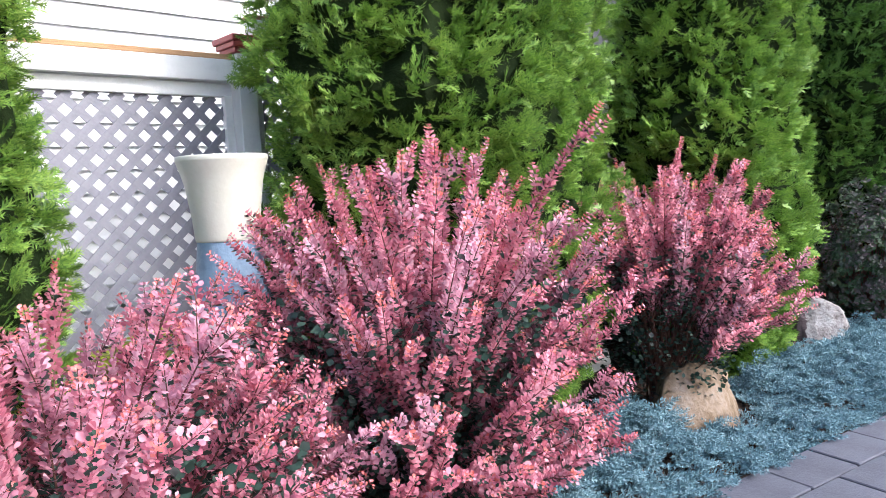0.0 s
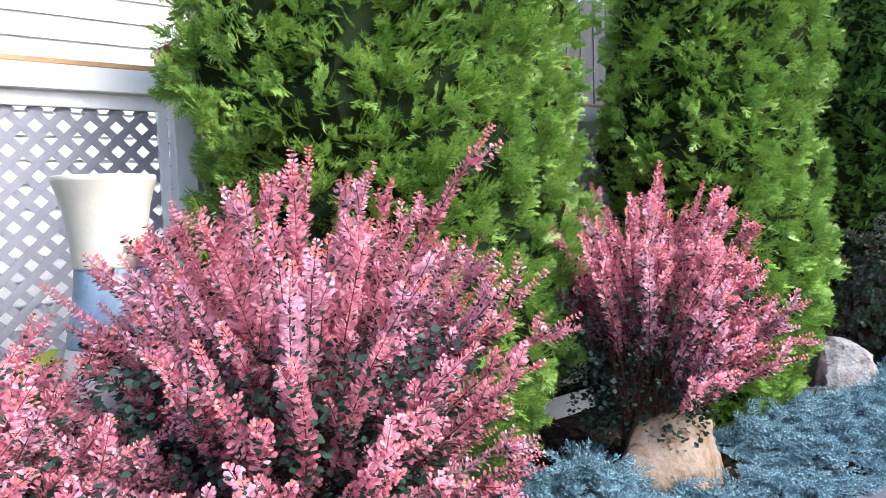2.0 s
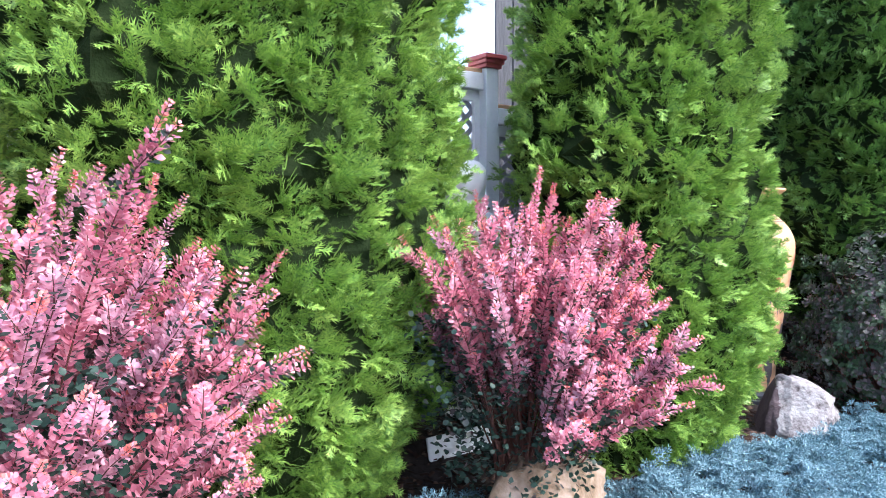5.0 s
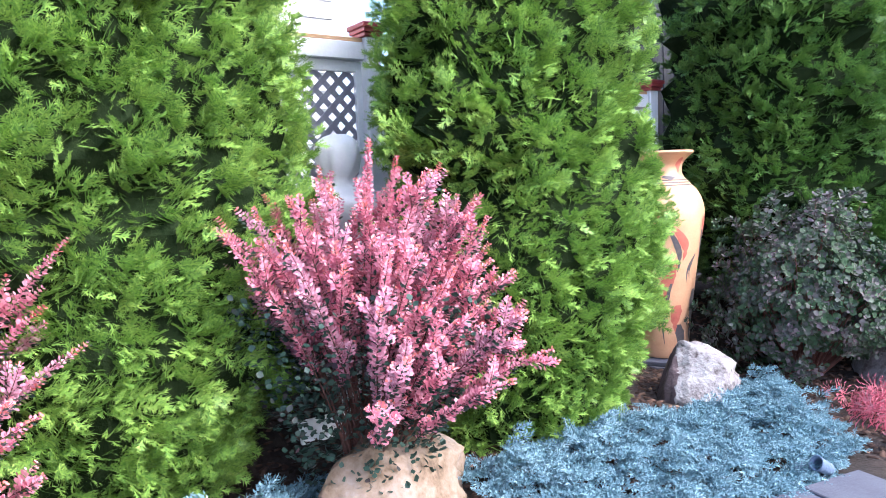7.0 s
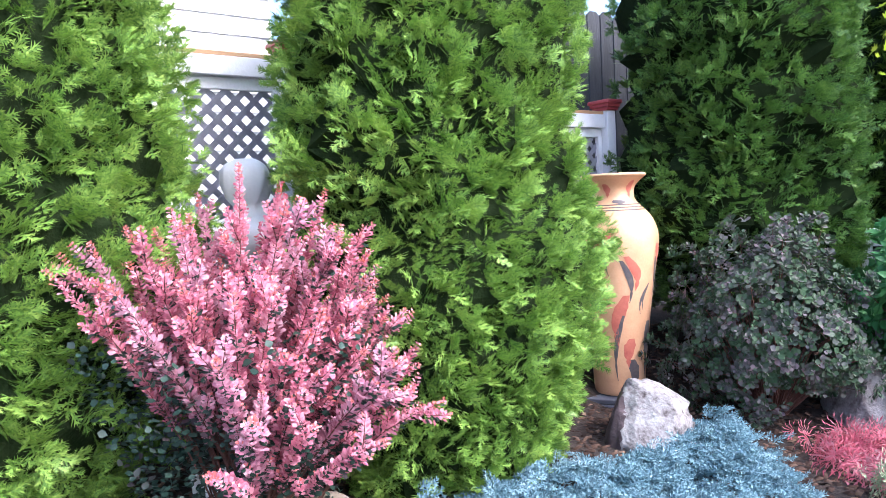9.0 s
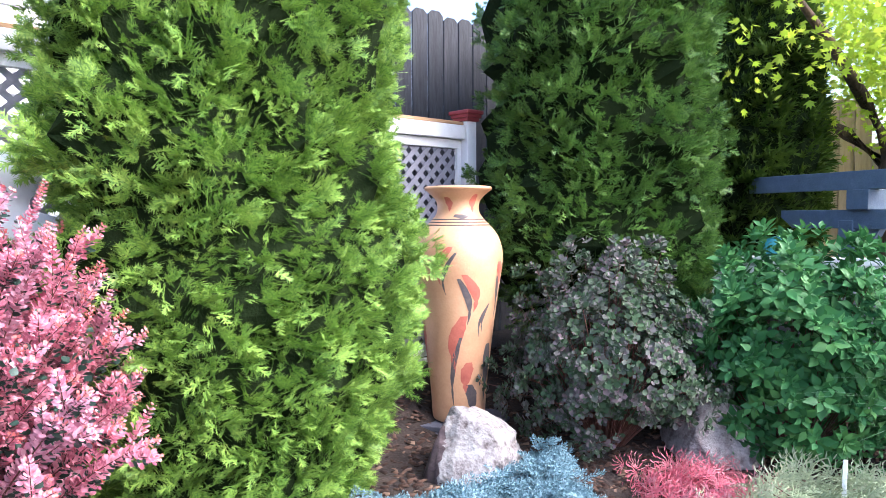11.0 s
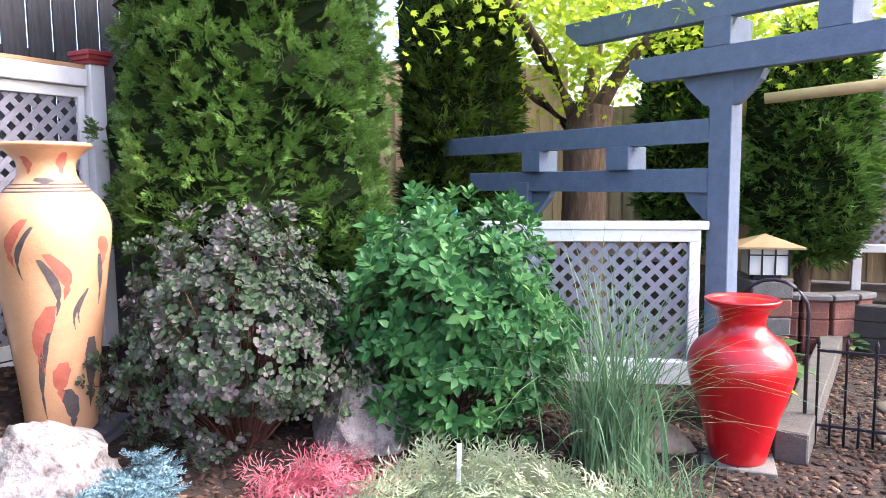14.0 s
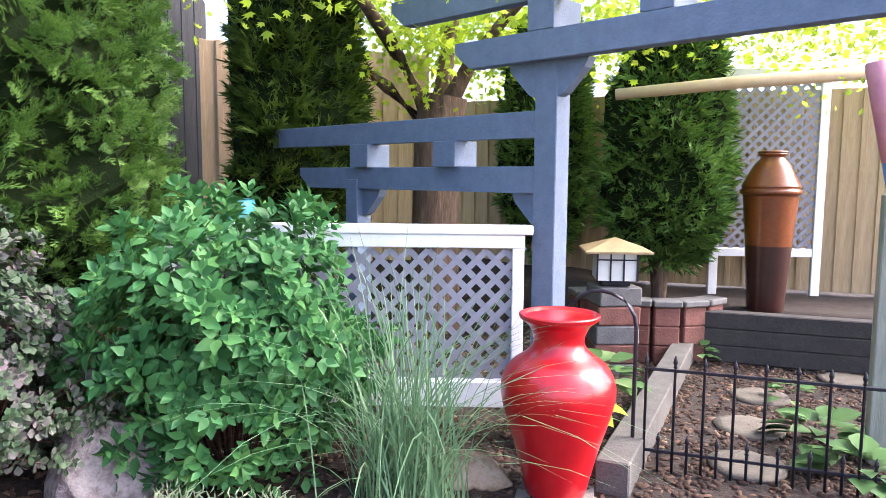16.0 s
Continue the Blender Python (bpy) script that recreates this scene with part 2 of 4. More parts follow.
TAN_ROCK = surface("tan_limestone_rock", [(0.32, (0.051, 0.034, 0.0221)), (0.45, (0.162, 0.111, 0.068)), (0.58, (0.238, 0.178, 0.132)), (0.75, (0.281, 0.238, 0.204))], 4, 0.85, 0.9, 30)
GREY_ROCK = surface("speckled_grey_rock", [(0.3, (0.11, 0.085, 0.08)), (0.5, (0.30, 0.26, 0.25)), (0.8, (0.46, 0.42, 0.4))], 12, 0.9, 1.0, 60)
STATUE = surface("white_plaster", [(0.2, (0.68, 0.68, 0.68)), (0.8, (0.8, 0.8, 0.8))], 8, 0.7, 0.2)
TEAL = surface("teal_plastic", [(0.2, (0.03, 0.22, 0.27)), (0.8, (0.06, 0.32, 0.37))], 5, 0.4, 0.1)


# ---- mesh helpers ----
def mesh_of(name, verts, faces, mats, slots=None, smooth=False):
    me = bpy.data.meshes.new(name)
    me.from_pydata([tuple(v) for v in verts], [], faces)
    for m in mats if isinstance(mats, (list, tuple)) else [mats]:
        me.materials.append(m)
    if slots is not None:
        me.polygons.foreach_set("material_index", np.asarray(slots, dtype=np.int32))
    if smooth:
        me.polygons.foreach_set("use_smooth", np.ones(len(faces), dtype=bool))
    me.update()
    return me


def part(name, me, parent=None, label="", m=None):
    """One mesh object, under a thing or a part."""
    if isinstance(me, bmesh.types.BMesh):
        bm, me = me, bpy.data.meshes.new(name)
        bm.to_mesh(me)
        bm.free()
    ob = new(name, me)
    ob.parent = parent
    if m is not None:
        ob.matrix_basis = m
    if label:
        tagged(ob, label)
    return ob


def thing(name, label, category, m=None, group="", kind=""):
    ob = new(name)
    if m is not None:
        ob.matrix_basis = m
    return tagged(ob, label, category, group, kind)


def box_mesh(name, x, y, z, mat, bevel=0.004):
    """A board or block, centred in x and y, standing on z = 0, with eased edges."""
    bm = bmesh.new()
    bmesh.ops.create_cube(bm, size=1, matrix=Matrix.Translation((0, 0, z / 2)) @ Matrix.Diagonal((x, y, z, 1)))
    if bevel:
        bmesh.ops.bevel(bm, geom=bm.edges[:], offset=bevel, segments=1, affect="EDGES")
    me = bpy.data.meshes.new(name)
    bm.to_mesh(me)
    bm.free()
    me.materials.append(mat)
    return me


def lathe(name, profile, mats, slot_of=None, n=40, wobble=0.0):
    """A turned shape: (radius, height) rows round the z axis; closed at the bottom."""
    verts, faces, slots = [], [], []
    for r, z in profile:
        for k in range(n):
            a = 2 * math.pi * k / n
            w = 1 + wobble * noise.noise((math.cos(a) * 2, math.sin(a) * 2, z * 3))
            verts.append((r * w * math.cos(a), r * w * math.sin(a), z))
    for i in range(len(profile) - 1):
        for k in range(n):
            faces.append((i * n + k, i * n + (k + 1) % n, (i + 1) * n + (k + 1) % n, (i + 1) * n + k))
            slots.append(slot_of((profile[i][1] + profile[i + 1][1]) / 2) if slot_of else 0)
    faces.append(tuple(range(n - 1, -1, -1)))
    slots.append(0)
    return mesh_of(name, verts, faces, mats, slots, True)


def smooth_profile(rows, steps=6):
    """Catmull-Rom through (radius, height) rows."""
    p = [Vector((r, z)) for r, z in rows]
    out = []
    for i in range(len(p) - 1):
        a, b, c, d = p[max(i - 1, 0)], p[i], p[i + 1], p[min(i + 2, len(p) - 1)]
        for s in range(steps):
            t = s / steps
            out.append(0.5 * (2 * b + (c - a) * t + (2 * a - 5 * b + 4 * c - d) * t * t + (3 * b - a - 3 * c + d) * t ** 3))
    out.append(p[-1])
    return [(max(v.x, 0.002), v.y) for v in out]


def tube(verts, faces, path, radii, n=6):
    """Adds a tapered tube along a path of points."""
    base = len(verts)
    for i, (p, r) in enumerate(zip(path, radii)):
        d = (path[min(i + 1, len(path) - 1)] - path[max(i - 1, 0)]).normalized()
        u = d.orthogonal().normalized()
        v = d.cross(u)
        for k in range(n):
            a = 2 * math.pi * k / n
            verts.append(p + r * (math.cos(a) * u + math.sin(a) * v))
    for i in range(len(path) - 1):
        for k in range(n):
            faces.append((base + i * n + k, base + i * n + (k + 1) % n, base + (i + 1) * n + (k + 1) % n, base + (i + 1) * n + k))


def frames(axis, up, rng, spin=0.3):
    """Rotation matrices (N, 3, 3): x across, y along axis, z near up."""
    y = axis / np.linalg.norm(axis, axis=1, keepdims=True)
    up = up + rng.normal(0, spin, up.shape)
    x = np.cross(y, up)
    x /= np.linalg.norm(x, axis=1, keepdims=True) + 1e-9
    z = np.cross(x, y)
    return np.stack([x, y, z], axis=2)


def scatter(name, template, pos, rot, size, mats, slots=None):
    """One mesh of many copies of a small template (verts, faces, or with a material slot for each face)."""
    tv, tf = template[:2]
    tv = np.asarray(tv, dtype=np.float64)
    n, k = len(pos), len(tv)
    size = np.asarray(size)
    if size.ndim == 1:
        size = size[:, None]
    v = np.einsum("nij,nkj->nki", rot, tv[None] * size[:, None, :]) + pos[:, None, :]
    per = np.concatenate([np.asarray(f) for f in tf])
    counts = np.array([len(f) for f in tf])
    loops = (per[None] + (np.arange(n) * k)[:, None]).ravel()
    totals = np.tile(counts, n)
    starts = np.concatenate([[0], np.cumsum(totals)[:-1]])
    me = bpy.data.meshes.new(name)
    me.vertices.add(n * k)
    me.vertices.foreach_set("co", v.ravel())
    me.loops.add(len(loops))
    me.loops.foreach_set("vertex_index", loops.astype(np.int32))
    me.polygons.add(len(totals))
    me.polygons.foreach_set("loop_start", starts.astype(np.int32))
    for m in mats if isinstance(mats, (list, tuple)) else [mats]:
        me.materials.append(m)
    if slots is not None:
        me.polygons.foreach_set("material_index", np.repeat(np.asarray(slots, dtype=np.int32), len(tf)))
    elif len(template) > 2:
        me.polygons.foreach_set("material_index", np.tile(np.asarray(template[2], dtype=np.int32), n))
    me.update(calc_edges=True)
    me.validate()
    return me


# Leaf templates: y runs from the stalk to the tip, z is the upper side.
def spray_template(count=7, width=0.04, barbs=True, seed=1):
    """A flat, rounded, feathery fan: thin branchlets spread from a short stalk, each with thin side scales; the outer scales are young."""
    rnd = random.Random(seed)
    v, f, slots = [], [], []
    for i in range(count):
        q = i / (count - 1) * 2 - 1
        ang = q * 1.2 + rnd.uniform(-0.1, 0.1)
        y = 0.42 * (1 - abs(q)) + 0.04
        ln = (0.58 - 0.10 * abs(q)) * rnd.uniform(0.8, 1.15)
        lift, sag = rnd.uniform(-0.06, 0.09), -0.14 * y

        def blade(y0, turn, length, w, slot):
            """One thin blade that starts y0 along the branchlet."""
            c, sn = math.cos(ang), math.sin(ang)
            ox, oy = y0 * sn, y + y0 * c
            ca, sa = math.cos(ang + turn), math.sin(ang + turn)
            b = len(v)
            for px, py in ((-w, 0.0), (w, 0.0), (0.0, length)):
                v.append((ox + px * ca + py * sa, oy - px * sa + py * ca, sag + lift * (y0 + py) / ln - 0.06 * (y0 + py)))
            f.append((b, b + 1, b + 2))
            slots.append(slot)
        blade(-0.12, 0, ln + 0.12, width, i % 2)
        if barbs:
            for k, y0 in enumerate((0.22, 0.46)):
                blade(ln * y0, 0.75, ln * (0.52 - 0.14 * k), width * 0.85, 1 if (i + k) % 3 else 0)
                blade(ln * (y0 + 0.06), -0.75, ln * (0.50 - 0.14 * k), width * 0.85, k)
    return v, f, slots


SPRAY = spray_template(6, 0.042)
SPRAY_FAR = spray_template(6, 0.10, False)
OVAL = ([(0, 0, 0), (-0.33, 0.36, 0.07), (-0.41, 0.68, 0.10), (0, 1, 0.02), (0.41, 0.68, 0.10), (0.33, 0.36, 0.07)],
        [(0, 3, 2, 1), (0, 5, 4, 3)])
OVATE = ([(0, 0, 0), (-0.2, 0.18, 0.06), (-0.3, 0.45, 0.08), (-0.16, 0.75, 0.03), (0, 1, -0.08), (0.16, 0.75, 0.03), (0.3, 0.45, 0.08), (0.2, 0.18, 0.06), (0, 0.45, 0.0)],
         [(0, 8, 2, 1), (8, 4, 3, 2), (0, 7, 6, 8), (8, 6, 5, 4)])
NEEDLES_V, NEEDLES_F = [], []
for i in range(8):
    a, y = i * 2.4, 0.1 + i * 0.095
    c, s = math.cos(a), math.sin(a)
    b = len(NEEDLES_V)
    L = 0.38 if i < 7 else 0.24
    for r, h, w in ((0.01, 0, 0), (L * 0.5, L * 0.45, -0.075), (L * 0.75, L * 0.95, 0), (L * 0.5, L * 0.45, 0.075)):
        NEEDLES_V.append((r * c - w * s, y + h, r * s + w * c))
    NEEDLES_F.append((b, b + 1, b + 2, b + 3))
NEEDLES = (NEEDLES_V, NEEDLES_F)
LACE_V, LACE_F = [], []
for i in range(7):
    a = (i - 3) * 0.42
    for q in range(3):
        y0, l, da = q * 0.3, 0.42 if q < 2 else 0.34, (q % 2 - 0.5) * 0.9 * (1 if q else 0)
        b = len(LACE_V)
        o = (math.sin(a) * y0, math.cos(a) * y0)
        for px, py, pz in ((0, 0, 0), (-0.03, l * 0.5, 0), (0, l, -0.05 * (q + 1)), (0.03, l * 0.5, 0)):
            aa = a + da
            LACE_V.append((o[0] + px * math.cos(aa) + py * math.sin(aa), o[1] - px * math.sin(aa) + py * math.cos(aa), pz - 0.05 * q * q))
        LACE_F.append((b, b + 3, b + 2, b + 1))
LACE = (LACE_V, LACE_F)
MAPLE_V = [(0, 0, 0)]
for i in range(10):
    a = math.pi * (0.08 + 0.84 * i / 9) - math.pi / 2
    r = (0.95 if i % 2 else 0.5) * (1 - 0.25 * abs(i - 4.5) / 4.5)
    MAPLE_V.append((math.sin(a) * r, 0.15 + math.cos(a) * r, 0.05 * (i % 2)))
MAPLE = (MAPLE_V, [(0, i + 1, i) for i in range(1, 10)])
CHIP_T = ([(-0.5, -0.2, 0), (0.5, -0.28, 0.03), (0.45, 0.2, 0.09), (-0.42, 0.26, 0.04), (-0.4, -0.15, 0.14), (0.42, -0.2, 0.18), (0.38, 0.14, 0.22), (-0.34, 0.18, 0.17)],
          [(4, 5, 6, 7), (0, 1, 5, 4), (1, 2, 6, 5), (2, 3, 7, 6), (3, 0, 4, 7)])


# ---- ground ----
def smoothstep(a, b, x):
    t = min(max((x - a) / (b - a), 0), 1)
    return t * t * (3 - 2 * t)


def ground_z(x, y):
    """Height of the ground: the bed rises from the walk to the fence; the yard behind the gate lies lower."""
    bed = -0.12 + 0.12 * smoothstep(-1.25, -2.3, x) + 0.34 * smoothstep(-2.55, -3.65, x)
    yard = smoothstep(8.0, 9.6, y) * smoothstep(-0.6, 0.5, x)
    bed -= 0.16 * yard
    bed += 0.45 * smoothstep(13.75, 13.95, y)
    inside = smoothstep(-1.2, -1.5, x) if y < 6.8 else smoothstep(6.6, 7.4, y)
    return bed + 0.02 * noise.noise((x * 2.3, y * 2.3, 0)) * inside


GX = [-60, -30, -12, -7] + [-5 + 0.16 * i for i in range(63)] + [7, 12, 30, 60]
GY = [-60, -30, -10, -5] + [-2 + 0.16 * i for i in range(119)] + [18, 24, 40, 70]
gv = [(x, y, ground_z(x, y) if -5 <= x <= 5 and -2 <= y <= 17 else ground_z(min(max(x, -5), 5), min(max(y, -2), 17))) for y in GY for x in GX]
nx = len(GX)
gf = [(j * nx + i, j * nx + i + 1, (j + 1) * nx + i + 1, (j + 1) * nx + i) for j in range(len(GY) - 1) for i in range(nx - 1)]
ground = tagged(new("ground", mesh_of("ground", gv, gf, SOIL, None, True)), "dark brown mulched garden soil", "ground", kind="structure")


def walk_edge(y):
    """Where the walk's edge runs along the bed."""
    return -1.5 + (0.195 if y > 3.63 else 0.05) * (y - 3.63)


def on_ground(x, y, dz=0.0, rz=0.0):
    return pose(x, y, ground_z(x, y) + dz, 0, 0, rz)


# bark chips on the bed and in the yard
rng = np.random.default_rng(3)
N = 34000
cx, cy = rng.uniform(-3.6, 2.8, N), rng.uniform(2.0, 13.6, N)
keep = (cx < -1.25) | (cy > 7.0)
cx, cy = cx[keep], cy[keep]
cz = np.array([ground_z(a, b) for a, b in zip(cx, cy)])
cp = np.stack([cx, cy, cz + 0.002], axis=1)
ca = np.stack([rng.normal(0, 1, len(cx)), rng.normal(0, 1, len(cx)), rng.normal(0, 0.15, len(cx))], axis=1)
cu = np.tile(np.array([[0, 0, 1.0]]), (len(cx), 1))
tagged(new("bark_mulch", scatter("bark_mulch", CHIP_T, cp, frames(ca, cu, rng, 0.2), rng.uniform(0.02, 0.07, len(cx)), CHIP)), "brown shredded bark chips strewn over the soil", "mulch", kind="stuff")


# ---- fence along the bed ----
FX = -3.64


def fence_panel(y0, y1, z0, z1):
    """A bay of the painted fence: lattice between rails, with a worn cap board."""
    L = y1 - y0 - 0.14
    f = thing("fence_panel", "white-painted fence bay with grey diagonal lattice and worn cap board", "fence", pose(FX, y0 + 0.07, z0), "bays of the lattice fence", "structure")
    lattice_ob = part("lattice", box_mesh("lattice", 0.02, L, 0.02, WHITE), f, "", pose(0, L / 2, 0.08))
    H = z1 - z0 - 0.28
    lattice_at(lattice_ob, L, H, pose(0, -L / 2, 0.0))
    part("bottom_rail", box_mesh("rail", 0.05, L, 0.09, WHITE), f, "", pose(0.0, L / 2, 0))
    part("kick_board", box_mesh("rail", 0.03, L, 0.11, WHITE), f, "", pose(0.012, L / 2, -0.125))
    part("top_trim", box_mesh("rail", 0.05, L, 0.075, WHITE), f, "", pose(0.005, L / 2, z1 - z0 - 0.2))
    part("top_rail", box_mesh("rail", 0.1, L, 0.12, WHITE), f, "", pose(0.03, L / 2, z1 - z0 - 0.12))
    part("cap_board", box_mesh("rail", 0.13, L, 0.028, RAW_WOOD), f, "worn orange-brown bare wood", pose(0.0, L / 2, z1 - z0 + 0.004))
    for yy in (0.025, L - 0.025):
        part("side_trim", box_mesh("rail", 0.045, 0.05, H, WHITE), f, "", pose(0.012, yy, 0.092))
    return f


def lattice_at(holder, L, H, m):
    """Two crossing layers of diagonal slats, L long and H high, under holder."""
    pitch, width, thick = 0.124, 0.040, 0.008
    count = int((L + H) / pitch) + 1
    cache = {}
    for layer in (0, 1):
        for i in range(count):
            c = (i + 0.5) * pitch
            a, b = max(0, c - H), min(L, c)
            p, q = ((a, c - a), (b, c - b)) if layer == 0 else ((L - a, c - a), (L - b, c - b))
            ln = math.hypot(q[0] - p[0], q[1] - p[1])
            if ln < 0.06:
                continue
            key = round(ln, 3)
            if key not in cache:
                cache[key] = box_mesh("slat", thick, ln, width, GREY_SLAT, 0)
            ang = math.degrees(math.atan2(q[1] - p[1], q[0] - p[0]))
            part("slat", cache[key], holder, "", m @ pose((layer - 0.5) * thick * 1.02, (p[0] + q[0]) / 2, (p[1] + q[1]) / 2, ang, 0, 0) @ pose(0, 0, -width / 2))


def fence_post(y, top):
    z = ground_z(FX, y) - 0.03
    p = thing("fence_post", "white square fence post with a stepped dark red cap", "post", pose(FX + 0.02, y, z), "posts of the lattice fence", "structure")
    part("shaft", box_mesh("shaft", 0.15, 0.115, top - z, WHITE, 0.006), p)
    cap = part("cap", box_mesh("cap", 0.19, 0.15, 0.03, RED_PAINT, 0.004), p, "stepped dark red cap", pose(0, 0, top - z))
    part("cap_step", box_mesh("cap", 0.22, 0.175, 0.03, RED_PAINT, 0.004), cap, "", pose(0, 0, 0.03))
    part("cap_top", box_mesh("cap", 0.25, 0.20, 0.035, RED_PAINT, 0.006), cap, "", pose(0, 0, 0.06))


for y0, y1, z1 in ((-4.2, -0.95, 2.36), (-0.95, 2.17, 2.36), (2.17, 5.25, 2.60), (5.25, 7.08, 2.36), (7.08, 8.36, 2.36)):
    fence_panel(y0, y1, 0.38, z1)
for y, top in ((-0.95, 2.40), (2.17, 2.40), (5.25, 2.64), (7.08, 2.40), (8.36, 2.40)):
    fence_post(y, top)

# house wall behind the fence
siding = tagged(new("wall_west", box_mesh("wall_west", 0.2, 14.0, 6.0, SIDING, 0)), "white clapboard house wall", "wall", kind="structure")
siding.matrix_basis = pose(-5.3, -1.2, 0)
clap = []
board = mesh_of("clapboard", [(0, -7, 0), (0.028, -7, 0), (0.006, -7, 0.165), (0, -7, 0.165), (0, 7, 0), (0.028, 7, 0), (0.006, 7, 0.165), (0, 7, 0.165)],
                [(0, 1, 2, 3), (4, 7, 6, 5), (0, 4, 5, 1), (1, 5, 6, 2), (2, 6, 7, 3)], SIDING)
for i in range(36):
    part("clapboard", board, siding, "", pose(0.102, 0, i * 0.165 + 0.02))

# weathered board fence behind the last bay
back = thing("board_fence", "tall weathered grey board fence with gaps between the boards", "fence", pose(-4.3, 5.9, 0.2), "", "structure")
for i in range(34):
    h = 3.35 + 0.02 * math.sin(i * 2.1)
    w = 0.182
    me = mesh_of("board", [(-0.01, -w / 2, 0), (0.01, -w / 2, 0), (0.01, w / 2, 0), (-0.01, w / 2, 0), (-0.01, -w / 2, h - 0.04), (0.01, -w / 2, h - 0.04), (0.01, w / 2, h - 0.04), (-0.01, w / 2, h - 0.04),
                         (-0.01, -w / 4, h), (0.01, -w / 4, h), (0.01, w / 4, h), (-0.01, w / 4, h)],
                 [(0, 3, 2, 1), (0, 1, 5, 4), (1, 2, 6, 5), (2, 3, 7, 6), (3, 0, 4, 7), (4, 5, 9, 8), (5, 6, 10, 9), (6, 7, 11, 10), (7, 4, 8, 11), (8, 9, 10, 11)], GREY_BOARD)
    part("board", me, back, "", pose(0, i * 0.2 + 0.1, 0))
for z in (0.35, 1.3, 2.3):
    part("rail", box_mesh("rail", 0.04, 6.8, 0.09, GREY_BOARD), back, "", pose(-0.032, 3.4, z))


# ---- plants ----
def thuja(x, y, rx, ry, z0, z1, seed, mat, tufts=1500, near=True, trunk_h=0.0, label="dense bright green arborvitae with feathery sprays", taper=0.5, size=0.10, fans=9):
    """Arborvitae: a trunk and a tall, lumpy crown of flat sprays."""
    rng = np.random.default_rng(seed)
    gz = ground_z(x, y)
    t = thing("arborvitae", label, "tree", pose(x, y, gz), "arborvitae along the fence")
    v, f = [], []
    for k in range(3 if trunk_h else 1):
        ox, oy = (rng.normal(0, 0.03), rng.normal(0, 0.03)) if trunk_h else (0, 0)
        path = [Vector((ox * i, oy * i, -0.05 + i * (z1 * 0.8) / 5)) for i in range(6)]
        tube(v, f, path, [0.075 - 0.011 * i for i in range(6)], 7)
    part("trunk", mesh_of("trunk", v, f, BARK, None, True), t)

    def radius(a, h):
        prof = (1 - taper * max(0, h - 0.35) ** 1.6 * 1.35) * min(1, 0.66 + h * 1.7)
        prof *= 1.0 if h < 0.93 else math.sqrt(max(0.02, 1 - ((h - 0.93) / 0.075) ** 2))
        c, s = math.cos(a), math.sin(a)
        r = 1 / math.sqrt((c / rx) ** 2 + (s / ry) ** 2)
        z = z0 + h * (z1 - z0)
        n1 = noise.noise((c * 1.4 + seed, s * 1.4, z * 1.3))
        n2 = noise.noise((c * 4.5 + seed, s * 4.5, z * 3.6))
        n3 = noise.noise((c * 9 * rx + seed, s * 9 * ry, z * 6.5))
        return r * prof * (0.94 + 0.14 * n1 + 0.18 * n2 + 0.15 * n3)
    # closed inner shell: stops the view through and paints the gaps as dark shade
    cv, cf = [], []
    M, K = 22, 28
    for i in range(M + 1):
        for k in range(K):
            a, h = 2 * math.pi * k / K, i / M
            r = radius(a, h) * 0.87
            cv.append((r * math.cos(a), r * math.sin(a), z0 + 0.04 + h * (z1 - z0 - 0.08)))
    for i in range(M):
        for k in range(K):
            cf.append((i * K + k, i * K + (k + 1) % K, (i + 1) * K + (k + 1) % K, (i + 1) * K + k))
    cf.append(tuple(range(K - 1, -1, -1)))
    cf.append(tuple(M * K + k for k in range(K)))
    part("inner_crown", mesh_of("inner_crown", cv, cf, THUJA_CORE), t, "inner shell of twigs, near-black for the shade between sprays")
    # tufts: fans that spread from one twig, with hollows between the tufts
    golden = 0.61803398875
    P, A, U, S = [], [], [], []
    for i in range(tufts):
        a, h = 2 * math.pi * ((i * golden) % 1) + rng.normal(0, 0.04), min(1, max(0, (i + 0.5) / tufts + rng.normal(0, 0.012)))
        if math.cos(a) < -0.35 and rng.uniform(0, 1) < 0.7:
            continue
        deep = i % 3 == 2
        r = radius(a, h) + rng.normal(0, 0.03) - (0.08 if deep else 0.0)
        out = np.array((math.cos(a) / rx, math.sin(a) / ry, 0.0))
        out /= np.linalg.norm(out)
        side = np.array((-out[1], out[0], 0))
        up = np.array((0, 0, 1.0))
        big = size * rng.uniform(0.8, 1.25)
        root = np.array((math.cos(a) * r, math.sin(a) * r, z0 + h * (z1 - z0))) - out * big * 0.75 - up * big * 0.35
        d0 = out + side * rng.normal(0, 0.3) + up * rng.uniform(0.15, 0.75)
        n0 = up * rng.uniform(0.5, 1.0) + side * rng.normal(0, 0.8) - out * 0.35
        for k in range(fans):
            w1, w2 = rng.normal(0, 0.6), rng.normal(0, 0.5)
            P.append(root + side * w1 * big * 0.45 + up * w2 * big * 0.5 - out * abs(rng.normal(0, 0.15)) * big)
            A.append(d0 + side * w1 + up * w2)
            U.append(n0 + rng.normal(0, 0.35, 3))
            S.append(big * rng.uniform(0.8, 1.15))
    P, A, U, S = np.array(P), np.array(A), np.array(U), np.array(S)
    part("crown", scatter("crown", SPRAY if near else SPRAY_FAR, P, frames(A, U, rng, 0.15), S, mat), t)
    return t


